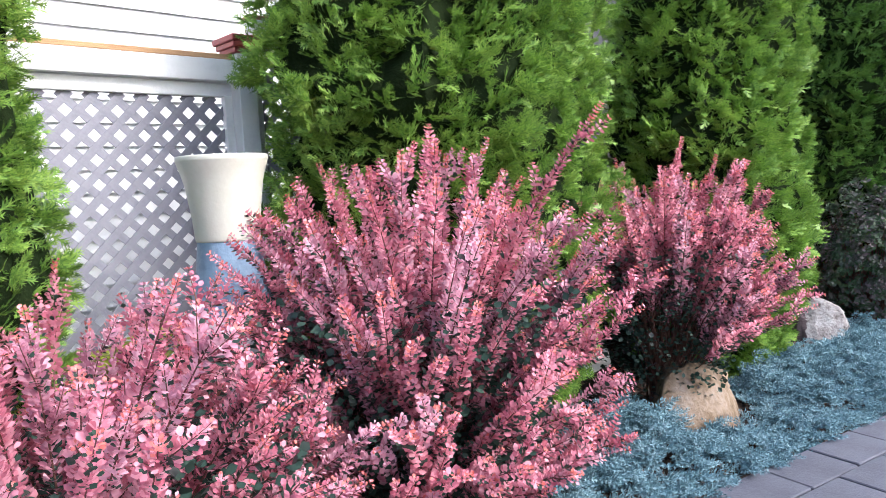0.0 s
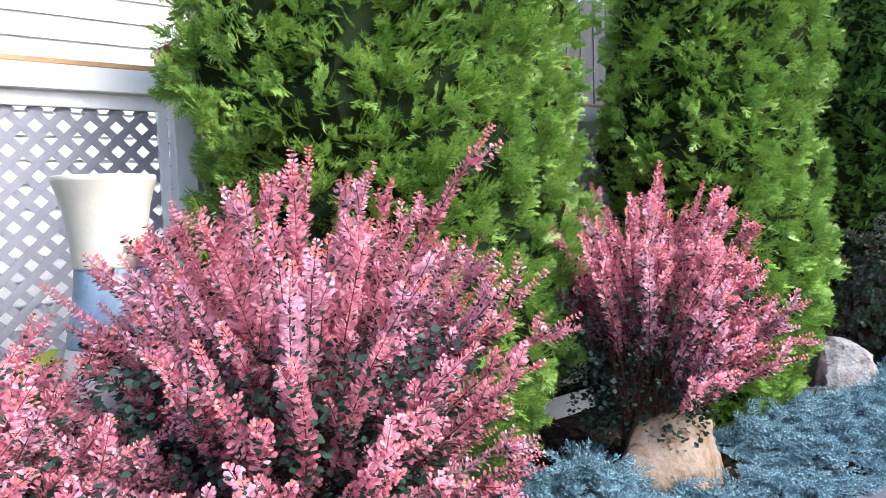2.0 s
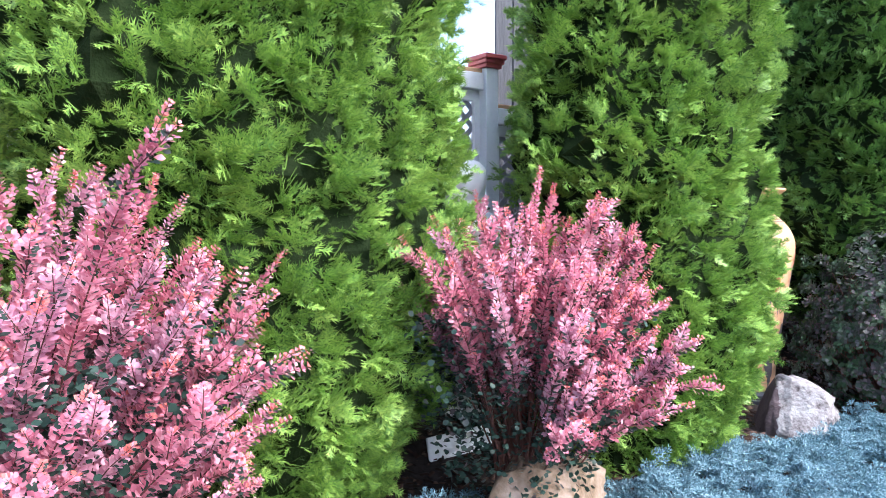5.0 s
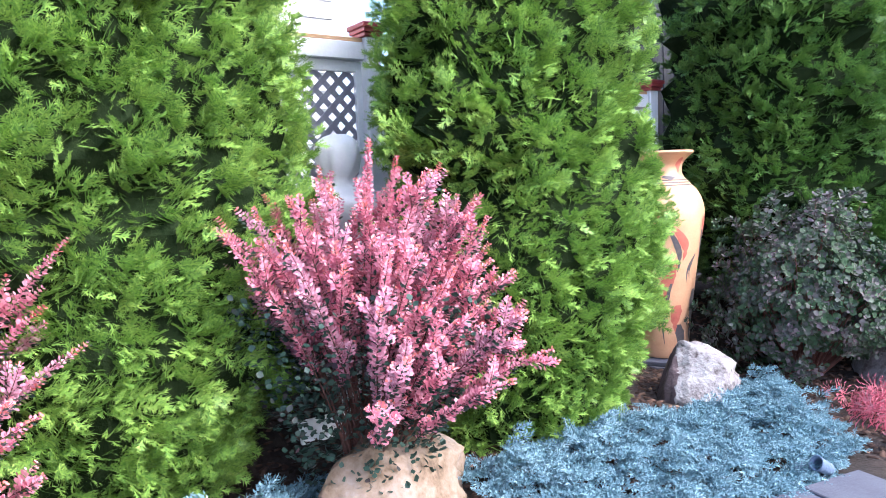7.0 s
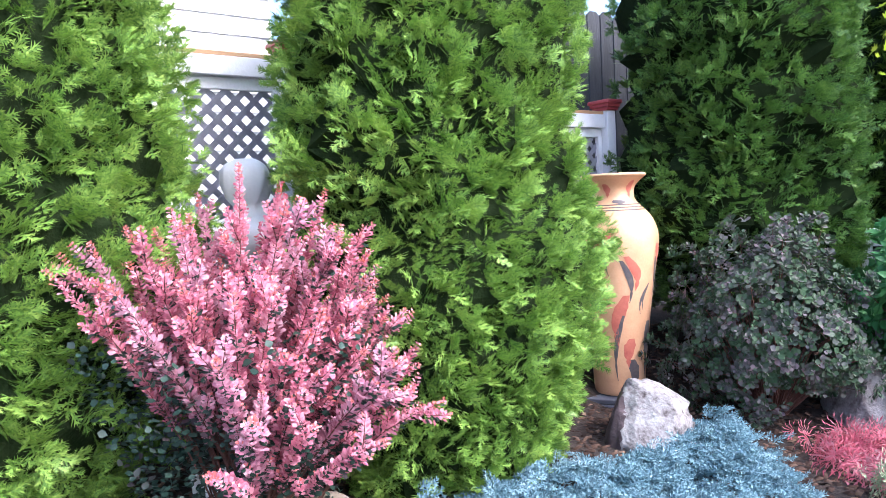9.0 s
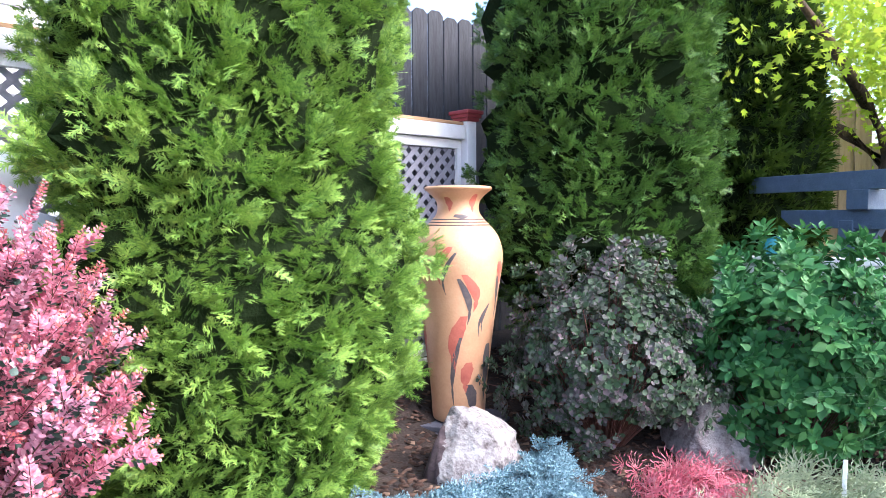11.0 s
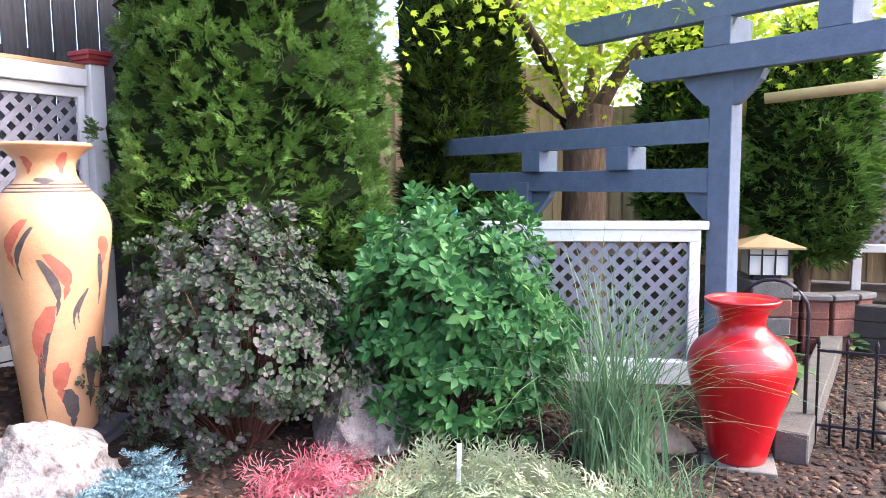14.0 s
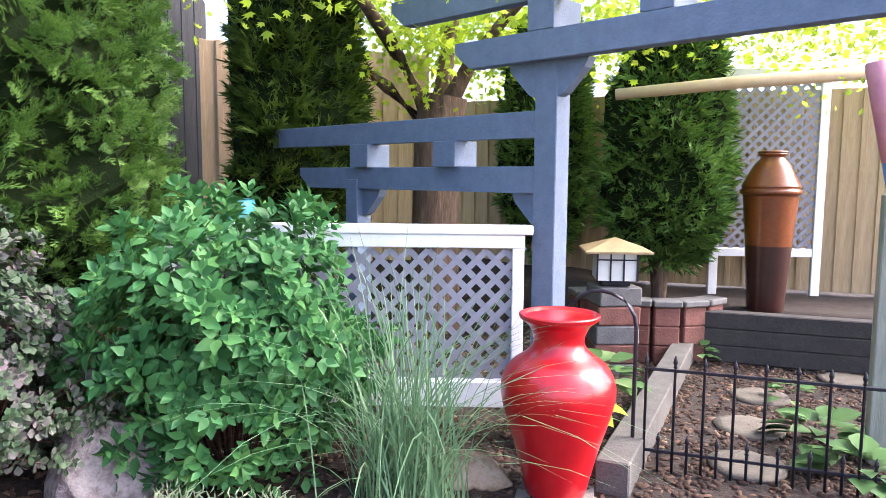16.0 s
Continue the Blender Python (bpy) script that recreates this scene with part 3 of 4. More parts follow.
# HALF and DEEP are the copies with shade in their colour.
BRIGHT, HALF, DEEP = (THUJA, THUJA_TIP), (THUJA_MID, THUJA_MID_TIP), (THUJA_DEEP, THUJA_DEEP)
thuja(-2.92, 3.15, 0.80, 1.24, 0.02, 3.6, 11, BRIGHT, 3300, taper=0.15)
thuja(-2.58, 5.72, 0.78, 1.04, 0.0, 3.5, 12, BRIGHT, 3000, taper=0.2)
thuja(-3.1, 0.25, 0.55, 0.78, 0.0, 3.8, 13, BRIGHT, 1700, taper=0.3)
thuja(-2.8, 9.12, 1.06, 1.06, 0.5, 3.9, 14, HALF, 2300, True, 0.7, "arborvitae in half-shaded green with bare lower trunks", 0.0, 0.105)
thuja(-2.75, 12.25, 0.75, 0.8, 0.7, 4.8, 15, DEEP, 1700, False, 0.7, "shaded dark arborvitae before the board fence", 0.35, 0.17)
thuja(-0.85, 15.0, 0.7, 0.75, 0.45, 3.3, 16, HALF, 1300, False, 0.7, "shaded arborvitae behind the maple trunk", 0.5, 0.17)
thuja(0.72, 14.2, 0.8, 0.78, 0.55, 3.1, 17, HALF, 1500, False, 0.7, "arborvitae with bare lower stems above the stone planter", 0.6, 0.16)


def barberry(x, y, r, h, seed, stems=150, label="", low_side=1.30, bare=None, inner=6000, floor_h=0.16, leaf_size=1.0):
    """Pink barberry: arching shoots set with whorls of rounded pink leaves; dark leaves inside; bare: a sector (middle, half width) with no low shoots."""
    rng = np.random.default_rng(seed)
    gz = ground_z(x, y)
    t = thing("barberry_bush", label, "bush", pose(x, y, gz), "pink barberry bushes")
    tv, tf = [], []
    P, A, U, S, M = [], [], [], [], []

    def plume(path, first, gap, wide, leaf_len, pale):
        """Whorls of leaves along a shoot, from the share first of its length to its tip."""
        ln = sum((q - p).length for p, q in zip(path, path[1:]))
        count = max(3, int(ln * (1 - first) / gap))
        for k in range(count):
            late = (k + 0.5) / count
            fpos = (first + (1 - first) * late) * (len(path) - 1)
            b = min(int(fpos), len(path) - 2)
            p = path[b].lerp(path[b + 1], fpos - b)
            ax = (path[b + 1] - path[b]).normalized()
            u = ax.orthogonal().normalized()
            taper = min(1.0, 0.5 + 2.2 * late) * (1.0 - 0.62 * late ** 2.2)
            spin = rng.uniform(0, 6.28)
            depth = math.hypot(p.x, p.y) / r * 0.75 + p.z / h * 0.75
            for q in range(6):
                w = u.copy()
                w.rotate(Matrix.Rotation(spin + q * 1.05 + rng.normal(0, 0.25), 3, ax))
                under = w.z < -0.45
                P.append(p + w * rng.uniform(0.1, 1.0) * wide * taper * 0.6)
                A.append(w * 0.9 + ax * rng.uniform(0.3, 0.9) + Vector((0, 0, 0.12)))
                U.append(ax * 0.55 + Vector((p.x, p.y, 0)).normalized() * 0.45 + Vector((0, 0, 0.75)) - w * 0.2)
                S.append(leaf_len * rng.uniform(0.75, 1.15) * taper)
                # undersides and deep leaves go dark: leaf colour with shade painted in
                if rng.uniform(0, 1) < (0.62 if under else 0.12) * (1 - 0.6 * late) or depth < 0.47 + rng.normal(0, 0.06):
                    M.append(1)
                elif late > 0.9 and rng.uniform(0, 1) < 0.6:
                    M.append(2)
                else:
                    M.append(3 if pale else 0)
    for i in range(stems):
        a = 2 * math.pi * ((i * 0.618034) % 1) + rng.normal(0, 0.15)
        th = math.acos(1 - low_side * ((i + 0.5) / stems))
        if bare and th > 0.95 and abs((a - bare[0] + math.pi) % (2 * math.pi) - math.pi) < bare[1]:
            continue
        lump = 0.88 + 0.2 * noise.noise((math.cos(a) * 1.7 + seed, math.sin(a) * 1.7, th * 1.5)) + rng.normal(0, 0.07) + (0.14 if rng.uniform(0, 1) < 0.14 else 0)
        wide = math.sin(th) ** 0.72 * r * lump
        end = Vector((math.cos(a) * wide, math.sin(a) * wide, h * (0.48 + 0.52 * math.cos(th) * lump)))
        end.z = max(end.z, floor_h * h)
        start = Vector((rng.normal(0, 0.05), rng.normal(0, 0.05), 0.0))
        mid = Vector((end.x * 0.40, end.y * 0.40, end.z * 0.65)) + Vector((rng.normal(0, 0.05), rng.normal(0, 0.05), rng.normal(0.02, 0.03)))
        n = 9
        path = [start * (1 - k / 8) ** 2 + mid * (2 * k / 8 * (1 - k / 8)) + end * (k / 8) ** 2 for k in range(n)]
        tube(tv, tf, path, [0.0065 * (1 - 0.85 * k / (n - 1)) for k in range(n)], 4)
        pale = rng.uniform(0, 1) < 0.3
        plume(path, 0.45, 0.016, 0.042, 0.033 * leaf_size, pale)
        for _ in range(5):
            k0 = int(rng.integers(4, 8))
            ax = (path[k0] - path[k0 - 1]).normalized()
            w = ax.orthogonal().normalized()
            w.rotate(Matrix.Rotation(rng.uniform(0, 6.28), 3, ax))
            d2 = (ax + w * rng.uniform(0.35, 0.8) + Vector((0, 0, 0.15))).normalized()
            ln = rng.uniform(0.09, 0.2)
            shoot = [path[k0] + d2 * (ln * q / 3) + Vector((0, 0, 0.01 * q * q / 9)) for q in range(4)]
            tube(tv, tf, shoot, [0.0025, 0.002, 0.0015, 0.0008], 3)
            plume(shoot, 0.1, 0.016, 0.036, 0.030 * leaf_size, pale)
    # dark leaves inside the bush; their near-black tone also paints the interior's shade
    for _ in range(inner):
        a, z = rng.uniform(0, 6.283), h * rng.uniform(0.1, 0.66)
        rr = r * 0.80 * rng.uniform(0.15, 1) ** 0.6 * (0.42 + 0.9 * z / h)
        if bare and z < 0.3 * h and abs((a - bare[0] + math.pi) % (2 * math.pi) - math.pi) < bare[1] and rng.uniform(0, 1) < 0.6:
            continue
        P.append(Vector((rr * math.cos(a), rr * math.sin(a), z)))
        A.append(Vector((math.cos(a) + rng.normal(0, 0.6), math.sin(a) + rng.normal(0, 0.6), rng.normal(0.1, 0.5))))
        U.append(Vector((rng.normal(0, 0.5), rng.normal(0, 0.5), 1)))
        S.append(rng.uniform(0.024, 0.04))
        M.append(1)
    part("branchwork", mesh_of("branchwork", tv, tf, TWIG), t, "dark red-brown arching stems")
    P, A, U = np.array([tuple(p) for p in P]), np.array([tuple(p) for p in A]), np.array([tuple(p) for p in U])
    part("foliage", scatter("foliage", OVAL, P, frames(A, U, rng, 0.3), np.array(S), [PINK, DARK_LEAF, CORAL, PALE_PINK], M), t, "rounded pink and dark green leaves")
    return t


barberry(-2.1, 2.05, 0.92, 1.84, 21, 200, "large pink-leaved barberry bush with upright arching shoots", 1.45, None, 10000, 0.12, 0.95)
barberry(-2.05, 0.62, 0.98, 1.46, 22, 180, "low spreading pink barberry bush beside the boulder", 1.45, None, 9000, 0.12, 0.85)
barberry(-2.2, 4.3, 0.84, 1.72, 23, 165, "pink barberry bush with bare dark lower stems", 1.10, (-1.9, 1.4), 5000, 0.34)


def sprig_cover(name, area, n, seed, mat, size, hgt, label, category):
    """Low ground cover: short arching shoots, feathered with needle sprigs on both sides, over a rolling mat."""
    rng = np.random.default_rng(seed)
    P, A, S = [], [], []
    made = 0
    while made < n:
        x, y = rng.uniform(area[0], area[1]), rng.uniform(area[2], area[3])
        e = edge(x, y)
        if e <= 0:
            continue
        made += 1
        lump = 0.45 + 0.8 * noise.noise((x * 2.7, y * 2.7, seed)) + 1.3 * noise.noise((x * 7.5, y * 7.5, seed))
        top = hgt * (0.25 + 0.75 * max(lump, 0)) * min(1, 0.3 + e * 3)
        p = np.array((x, y, ground_z(x, y) + top * rng.uniform(0.55, 1.0)))
        az = rng.normal(0.0, 1.3)
        d = np.array((math.cos(az), math.sin(az), rng.uniform(0.25, 0.8)))
        d /= np.linalg.norm(d)
        side = np.cross(d, np.array((0, 0, 1.0)))
        ln = rng.uniform(0.07, 0.13)
        for k in range(7):
            q = k / 6
            w = 0 if k == 6 else (1 if k % 2 else -1) * 0.75
            P.append(p + d * ln * q + np.array((0, 0, -0.02 * q * q)))
            A.append(d + side * w + rng.normal(0, 0.15, 3))
            S.append(size * (1.05 - 0.35 * q) * rng.uniform(0.85, 1.15))
    P, A = np.array(P), np.array(A)
    U = rng.normal(0, 1, P.shape)
    return tagged(new(name, scatter(name, NEEDLES, P, frames(A, U, rng, 0.1), np.array(S), mat)), label, category, kind="stuff")


def edge(x, y):
    """How far inside the juniper mat a place lies, in metres."""
    right = walk_edge(y) - 0.02 - 0.07 * noise.noise((y * 1.7, 3, 0))
    left = -2.45 + 0.36 * smoothstep(4.6, 5.1, y) + 0.10 * smoothstep(5.8, 6.4, y) + 0.08 * noise.noise((y * 1.3, 7, 0))
    gap = min(math.hypot(x + 2.2, y - 7.08) - 0.28, math.hypot(x + 2.1, y - 4.42) - 0.42)
    return min(right - x, x - left, y - 2.6, 7.55 - y - 0.75 * max(0, x + 1.9), gap)


sprig_cover("blue_juniper", (-2.6, -1.0, 2.5, 7.8), 3300, 31, BLUE, 0.06, 0.27, "low silvery blue juniper mat along the walk", "ground cover")


def leafy_bush(name, x, y, r, h, seed, clusters, per, size, mat, template, label, category, flat=1.0, droop=0.0):
    """A rounded shrub of leaf rosettes on short stems."""
    rng = np.random.default_rng(seed)
    gz = ground_z(x, y)
    t = thing(name, label, category, pose(x, y, gz))
    sv, sf = [], []
    P, A, U, S = [], [], [], []
    for i in range(clusters):
        a = rng.uniform(0, 2 * math.pi)
        el = math.asin(rng.uniform(-0.72, 1.0))
        lump = 0.84 + 0.42 * noise.noise((math.cos(a) * 2 + seed, math.sin(a) * 2, el * 2.2)) + 0.12 * noise.noise((math.cos(a) * 6 + seed, math.sin(a) * 6, el * 6))
        rr = lump * (1 if rng.uniform(0, 1) < 0.72 else rng.uniform(0.55, 0.95))
        c = Vector((math.cos(a) * math.cos(el) * r * rr, math.sin(a) * math.cos(el) * r * rr, h * 0.42 + math.sin(el) * h * 0.58 * rr))
        if c.z < 0.04:
            continue
        out = Vector((c.x / r, c.y / r, (c.z - h * 0.3) / h * 1.6)).normalized()
        if i % 14 == 0:
            b = Vector((c.x * 0.15, c.y * 0.15, 0))
            tube(sv, sf, [b, b.lerp(c, 0.5) + Vector((0, 0, 0.1 * h)), c], [0.006, 0.004, 0.002], 4)
        u = out.orthogonal().normalized()
        for k in range(per):
            q = Matrix.Rotation(k * 2.4 + i, 3, out)
            side = u.copy()
            side.rotate(q)
            lift = k / per
            P.append(c - out * size * 0.8 * (1 - lift) + side * size * 0.12)
            A.append(side * (1.1 - 0.7 * lift) + out * (0.15 + 0.75 * lift) + Vector((0, 0, 0.15 - droop)))
            U.append(out)
            S.append(size * rng.uniform(0.65, 1.15) * (1.1 - 0.45 * lift))
    part("branchwork", mesh_of("branchwork", sv, sf, TWIG), t)
    P, A, U = np.array([tuple(p) for p in P]), np.array([tuple(p) for p in A]), np.array([tuple(p) for p in U])
    part("foliage", scatter("foliage", template, P, frames(A, U, rng, 0.25), np.array(S), mat), t)
    return t


leafy_bush("shrub", -1.98, 8.15, 0.76, 1.46, 41, 2000, 8, 0.046, PURPLE, OVAL, "rounded shrub with small grey-purple and green leaves", "shrub")
leafy_bush("green_shrub", -1.12, 9.2, 0.92, 1.58, 42, 1000, 8, 0.10, MINT, OVATE, "leafy fresh green shrub with whorls of ovate leaves", "shrub", 1.0, 0.1)
leafy_bush("lace_maple", -1.08, 7.86, 0.55, 0.20, 43, 60, 4, 0.17, LACE_RED, LACE, "low pink lace-leaf maple", "shrub", 1.0, 0.35)
leafy_bush("lace_plant", -0.1, 7.8, 0.9, 0.34, 44, 330, 4, 0.17, LACE_GREY, LACE, "low grey-green lacy plant with drooping fronds", "shrub", 1.0, 0.35)


def grass_clump(x, y, n, seed, h, label):
    rng = np.random.default_rng(seed)
    v, f = [], []
    for i in range(n):
        a = rng.uniform(0, 6.283)
        d = Vector((math.cos(a), math.sin(a), 0))
        ln, sp = h * rng.uniform(0.4, 1.05), rng.uniform(0.05, 0.95)
        w = rng.uniform(0.003, 0.0065)
        s = d.cross(Vector((0, 0, 1)))
        s.rotate(Matrix.Rotation(rng.normal(0, 0.7), 3, "Z"))
        b = Vector((rng.normal(0, 0.11), rng.normal(0, 0.11), 0))
        base = len(v)
        K = 8
        for k in range(K):
            q = k / (K - 1)
            p = b + d * (ln * sp * (0.25 * q + 0.75 * q * q)) + Vector((0, 0, ln * (q - sp * 0.62 * q ** 2.6)))
            ww = w * (1 - q) ** 0.5 + 0.0006
            v += [p - s * ww, p + s * ww]
        for k in range(K - 1):
            f.append((base + 2 * k, base + 2 * k + 1, base + 2 * k + 3, base + 2 * k + 2))
    t = thing("ornamental_grass", label, "grass", on_ground(x, y))
    part("blades", mesh_of("blades", v, f, GRASS), t)


grass_clump(0.02, 9.2, 300, 51, 1.6, "tall arching grey-green ornamental grass clump")
grass_clump(0.45, 8.55, 120, 52, 0.5, "low tuft of arching green grass by the red vase")


# ---- rocks ----
def rock(x, y, sx, sy, sz, seed, mats, label, rz=0, sink=0.08, dark=None, rough_amt=0.28):
    bm = bmesh.new()
    bmesh.ops.create_icosphere(bm, subdivisions=5, radius=1)
    off = Vector((seed * 3.7, seed * 1.3, seed))
    for v in bm.verts:
        d = v.co.normalized()
        facet = 0.0
        for k in range(3):
            facet += noise.cell(d * (1.1 + k) + off) * 0.10
        n = noise.noise(d * 1.2 + off) * rough_amt + noise.noise(d * 3.2 + off) * rough_amt * 0.4 + noise.noise(d * 7 + off) * 0.08 + noise.noise(d * 17 + off) * 0.04
        # flattened into planes
        p = d * (1 + n)
        for nx_, ny_, nz_, lim in ((0.5, -0.7, 0.5, 0.78), (-0.75, -0.5, 0.35, 0.74), (0.2, 0.3, 0.93, 0.72), (0.85, 0.2, 0.4, 0.8)):
            q = Vector((nx_, ny_, nz_)).normalized()
            e = p.dot(q) - lim
            if e > 0:
                p -= q * e * 0.8
        v.co = Vector((p.x * sx, p.y * sy, max(p.z, -0.55) * sz))
    for fc in bm.faces:
        fc.smooth = True
        if dark and fc.normal.dot(Vector(dark).normalized()) > 0.62:
            fc.material_index = 1
    me = bpy.data.meshes.new("boulder")
    bm.to_mesh(me)
    bm.free()
    for m in mats:
        me.materials.append(m)
    return tagged(part("boulder", me, None, "", on_ground(x, y, sz * 0.5 - sink, rz)), label, "rock")


rock(-2.05, 4.36, 0.27, 0.42, 0.37, 1, [TAN_ROCK], "large tan and grey boulder at the foot of the barberry", 8)
# the quartz faces turned from the sun are painted dark, as their shade
rock(-2.17, 7.05, 0.34, 0.34, 0.42, 2, [QUARTZ, ROCK_SHADE], "white quartz boulder with a shaded face painted dark before the tall vase", 0, 0.20, (-0.75, -0.65, 0.1))
rock(-1.48, 8.68, 0.34, 0.32, 0.36, 4, [GREY_ROCK], "rounded speckled grey-brown boulder", 20)
rock(-1.75, 1.35, 0.42, 0.36, 0.28, 5, [GREY_ROCK], "smooth grey boulder between two barberry bushes", 40)
rock(0.05, 9.85, 0.3, 0.2, 0.16, 6, [TAN_ROCK], "low tan flat rock behind the grass", 15)


# ---- vases ----
def painted_vase(x, y):
    rows = [(0.175, 0.0), (0.185, 0.03), (0.20, 0.25), (0.245, 0.65), (0.285, 0.95), (0.31, 1.13), (0.305, 1.24), (0.265, 1.34), (0.195, 1.42), (0.155, 1.47), (0.145, 1.52), (0.155, 1.57), (0.20, 1.62), (0.232, 1.645), (0.235, 1.66), (0.215, 1.665), (0.16, 1.60), (0.13, 1.52), (0.13, 1.40)]
    prof = smooth_profile(rows, 5)
    t = thing("painted_vase", "tall peach clay vase with red and charcoal brush strokes", "vase", on_ground(x, y, 0.032, -60) @ Matrix.Diagonal((1.045, 1.045, 1.015, 1)))
    part("body", lathe("body", prof, [CLAY], None, 64), t)
    # charcoal disc across the neck: stands for the shade in the hollow
    part("inside", lathe("inside", [(0.128, 1.39), (0.126, 1.395), (0.01, 1.396)], [CLAY_GREY], None, 32), t, "dark disc painted as the shade inside the neck")

    def r_at(z):
        for (r0, z0), (r1, z1) in zip(prof, prof[1:]):
            if z0 <= z <= z1:
                return r0 + (r1 - r0) * (z - z0) / max(z1 - z0, 1e-6)
        return 0.2

    def stroke(ang, z_top, length, bend, width, mat, slant=0.0):
        """A brush stroke that follows the belly, thick in the middle and drawn out to a tip."""
        v, f = [], []
        K = 14
        for k in range(K + 1):
            q = k / K
            z = z_top - length * q
            a = ang + bend * math.sin(q * 2.2) + slant * q
            w = width * (math.sin(math.pi * min(1, q * 1.15 + 0.12)) ** 0.7 if q < 0.76 else (1 - q) * 2.2) * (1 + 0.25 * noise.noise((q * 9, ang, z_top)))
            w = max(w, 0.002)
            for s in (-1, -0.33, 0.33, 1):
                aa = a + s * w / r_at(z)
                rr = r_at(z) + 0.0022
                v.append((rr * math.cos(aa), rr * math.sin(aa), z))
        for k in range(K):
            for s in range(3):
                f.append((k * 4 + s, k * 4 + s + 1, (k + 1) * 4 + s + 1, (k + 1) * 4 + s))
        me = mesh_of("brush_stroke", v, f, mat, None, True)
        part("brush_stroke", me, t)
    for a, z, l, b, w, red in ((0.12, 1.25, 0.26, -0.30, 0.034, 1), (0.24, 1.21, 0.29, -0.30, 0.017, 0), (0.42, 1.06, 0.26, 0.32, 0.040, 1), (0.30, 1.03, 0.32, 0.28, 0.025, 0),
                               (1.42, 1.14, 0.17, 0.10, 0.044, 1), (1.38, 1.04, 0.30, 0.10, 0.020, 0), (1.15, 0.85, 0.20, -0.20, 0.012, 0), (1.06, 0.82, 0.20, -0.20, 0.012, 0),
                               (0.44, 0.77, 0.40, -0.30, 0.048, 1), (0.36, 0.62, 0.50, -0.28, 0.018, 0), (0.62, 0.44, 0.22, -0.10, 0.042, 1), (0.66, 0.28, 0.24, 0.15, 0.040, 0),
                               (1.30, 0.56, 0.42, 0.05, 0.040, 0), (-0.75, 1.20, 0.30, -0.30, 0.040, 1), (-0.65, 1.16, 0.34, -0.30, 0.020, 0), (-0.90, 0.70, 0.36, -0.20, 0.042, 1),
                               (1.00, 1.61, 0.13, 0.0, 0.028, 1), (-0.20, 1.59, 0.10, 0.1, 0.026, 1), (0.35, 1.47, 0.04, 0.1, 0.05, 0)):
        stroke(a, z, l, b, w, CLAY_RED if red else CLAY_GREY)
    for z in (1.395, 1.415, 1.435):
        ring = [(r_at(z - 0.004) + 0.001, z - 0.004), (r_at(z) + 0.004, z), (r_at(z + 0.004) + 0.001, z + 0.004)]
        part("neck_ring", lathe("neck_ring", ring, [CLAY_GREY], None, 48), t)
    for k, (dz, s) in enumerate(((-0.045, 0.60), (-0.006, 0.58))):
        p = tagged(new("paver_slab", box_mesh("paver_slab", s, s, 0.037, PAVER, 0.005)), "blue-grey concrete slab under the tall vase", "paver", "slabs under the vase")
        p.matrix_basis = on_ground(x, y, dz - 0.005, 25 + 4 * k)


painted_vase(-2.85, 7.54)


def red_vase(x, y):
    rows = [(0.175, 0.0), (0.185, 0.02), (0.20, 0.08), (0.255, 0.28), (0.315, 0.46), (0.345, 0.59), (0.335, 0.68), (0.285, 0.76), (0.20, 0.82), (0.157, 0.87), (0.155, 0.92), (0.185, 0.98), (0.232, 1.015), (0.24, 1.035), (0.232, 1.045), (0.19, 1.01), (0.14, 0.94), (0.13, 0.85), (0.22, 0.7)]
    t = thing("red_vase", "glossy bright red ceramic vase with a flared rim", "vase", on_ground(x, y, 0.02) @ Matrix.Diagonal((0.94, 0.94, 1, 1)))
    part("body", lathe("body", smooth_profile(rows, 5), [RED_GLAZE], None, 64), t)
    part("rim", lathe("rim", [(0.234, 1.028), (0.2415, 1.031), (0.2435, 1.037), (0.2415, 1.043), (0.234, 1.047)], [RED_GLAZE], None, 64), t, "rounded red rim")
    # dark brown disc in the neck, coloured as the hollow's shade
    part("inside", lathe("inside", [(0.138, 0.93), (0.136, 0.931), (0.01, 0.932)], [URN_DARK], None, 32), t, "dark disc painted as the shade inside the neck")
    slab = tagged(new("paver_slab", box_mesh("paver_slab", 0.44, 0.42, 0.05, CONCRETE, 0.006)), "pale concrete slab under the red vase", "paver")
    slab.matrix_basis = on_ground(x, y, -0.031, 10)


red_vase(0.61, 9.93)


def banded_jar(x, y):
    t = thing("banded_jar", "tall jar glazed in cream, grey-blue and white bands", "jar", on_ground(x, y) @ Matrix.Diagonal((1, 1, 1.045, 1)))
    belly = smooth_profile([(0.146, 0.000), (0.172, 0.053), (0.232, 0.318), (0.249, 0.583), (0.237, 0.795), (0.202, 0.954), (0.176, 1.044)], 6)
    part("belly", lathe("belly", belly, [WHITE_GLAZE], None, 56), t, "white glazed belly")
    part("blue_band", lathe("blue_band", smooth_profile([(0.178, 1.045), (0.172, 1.081), (0.146, 1.208), (0.131, 1.330), (0.129, 1.336)], 5), [BLUE_GLAZE], None, 56), t, "textured grey-blue band")
    part("neck", lathe("neck", smooth_profile([(0.129, 1.338), (0.136, 1.344), (0.144, 1.442), (0.163, 1.569), (0.185, 1.643), (0.191, 1.664), (0.185, 1.680), (0.159, 1.654), (0.129, 1.484), (0.017, 1.463)], 5), [CREAM_GLAZE], None, 56), t, "flared cream neck")


banded_jar(-2.71, 1.56)

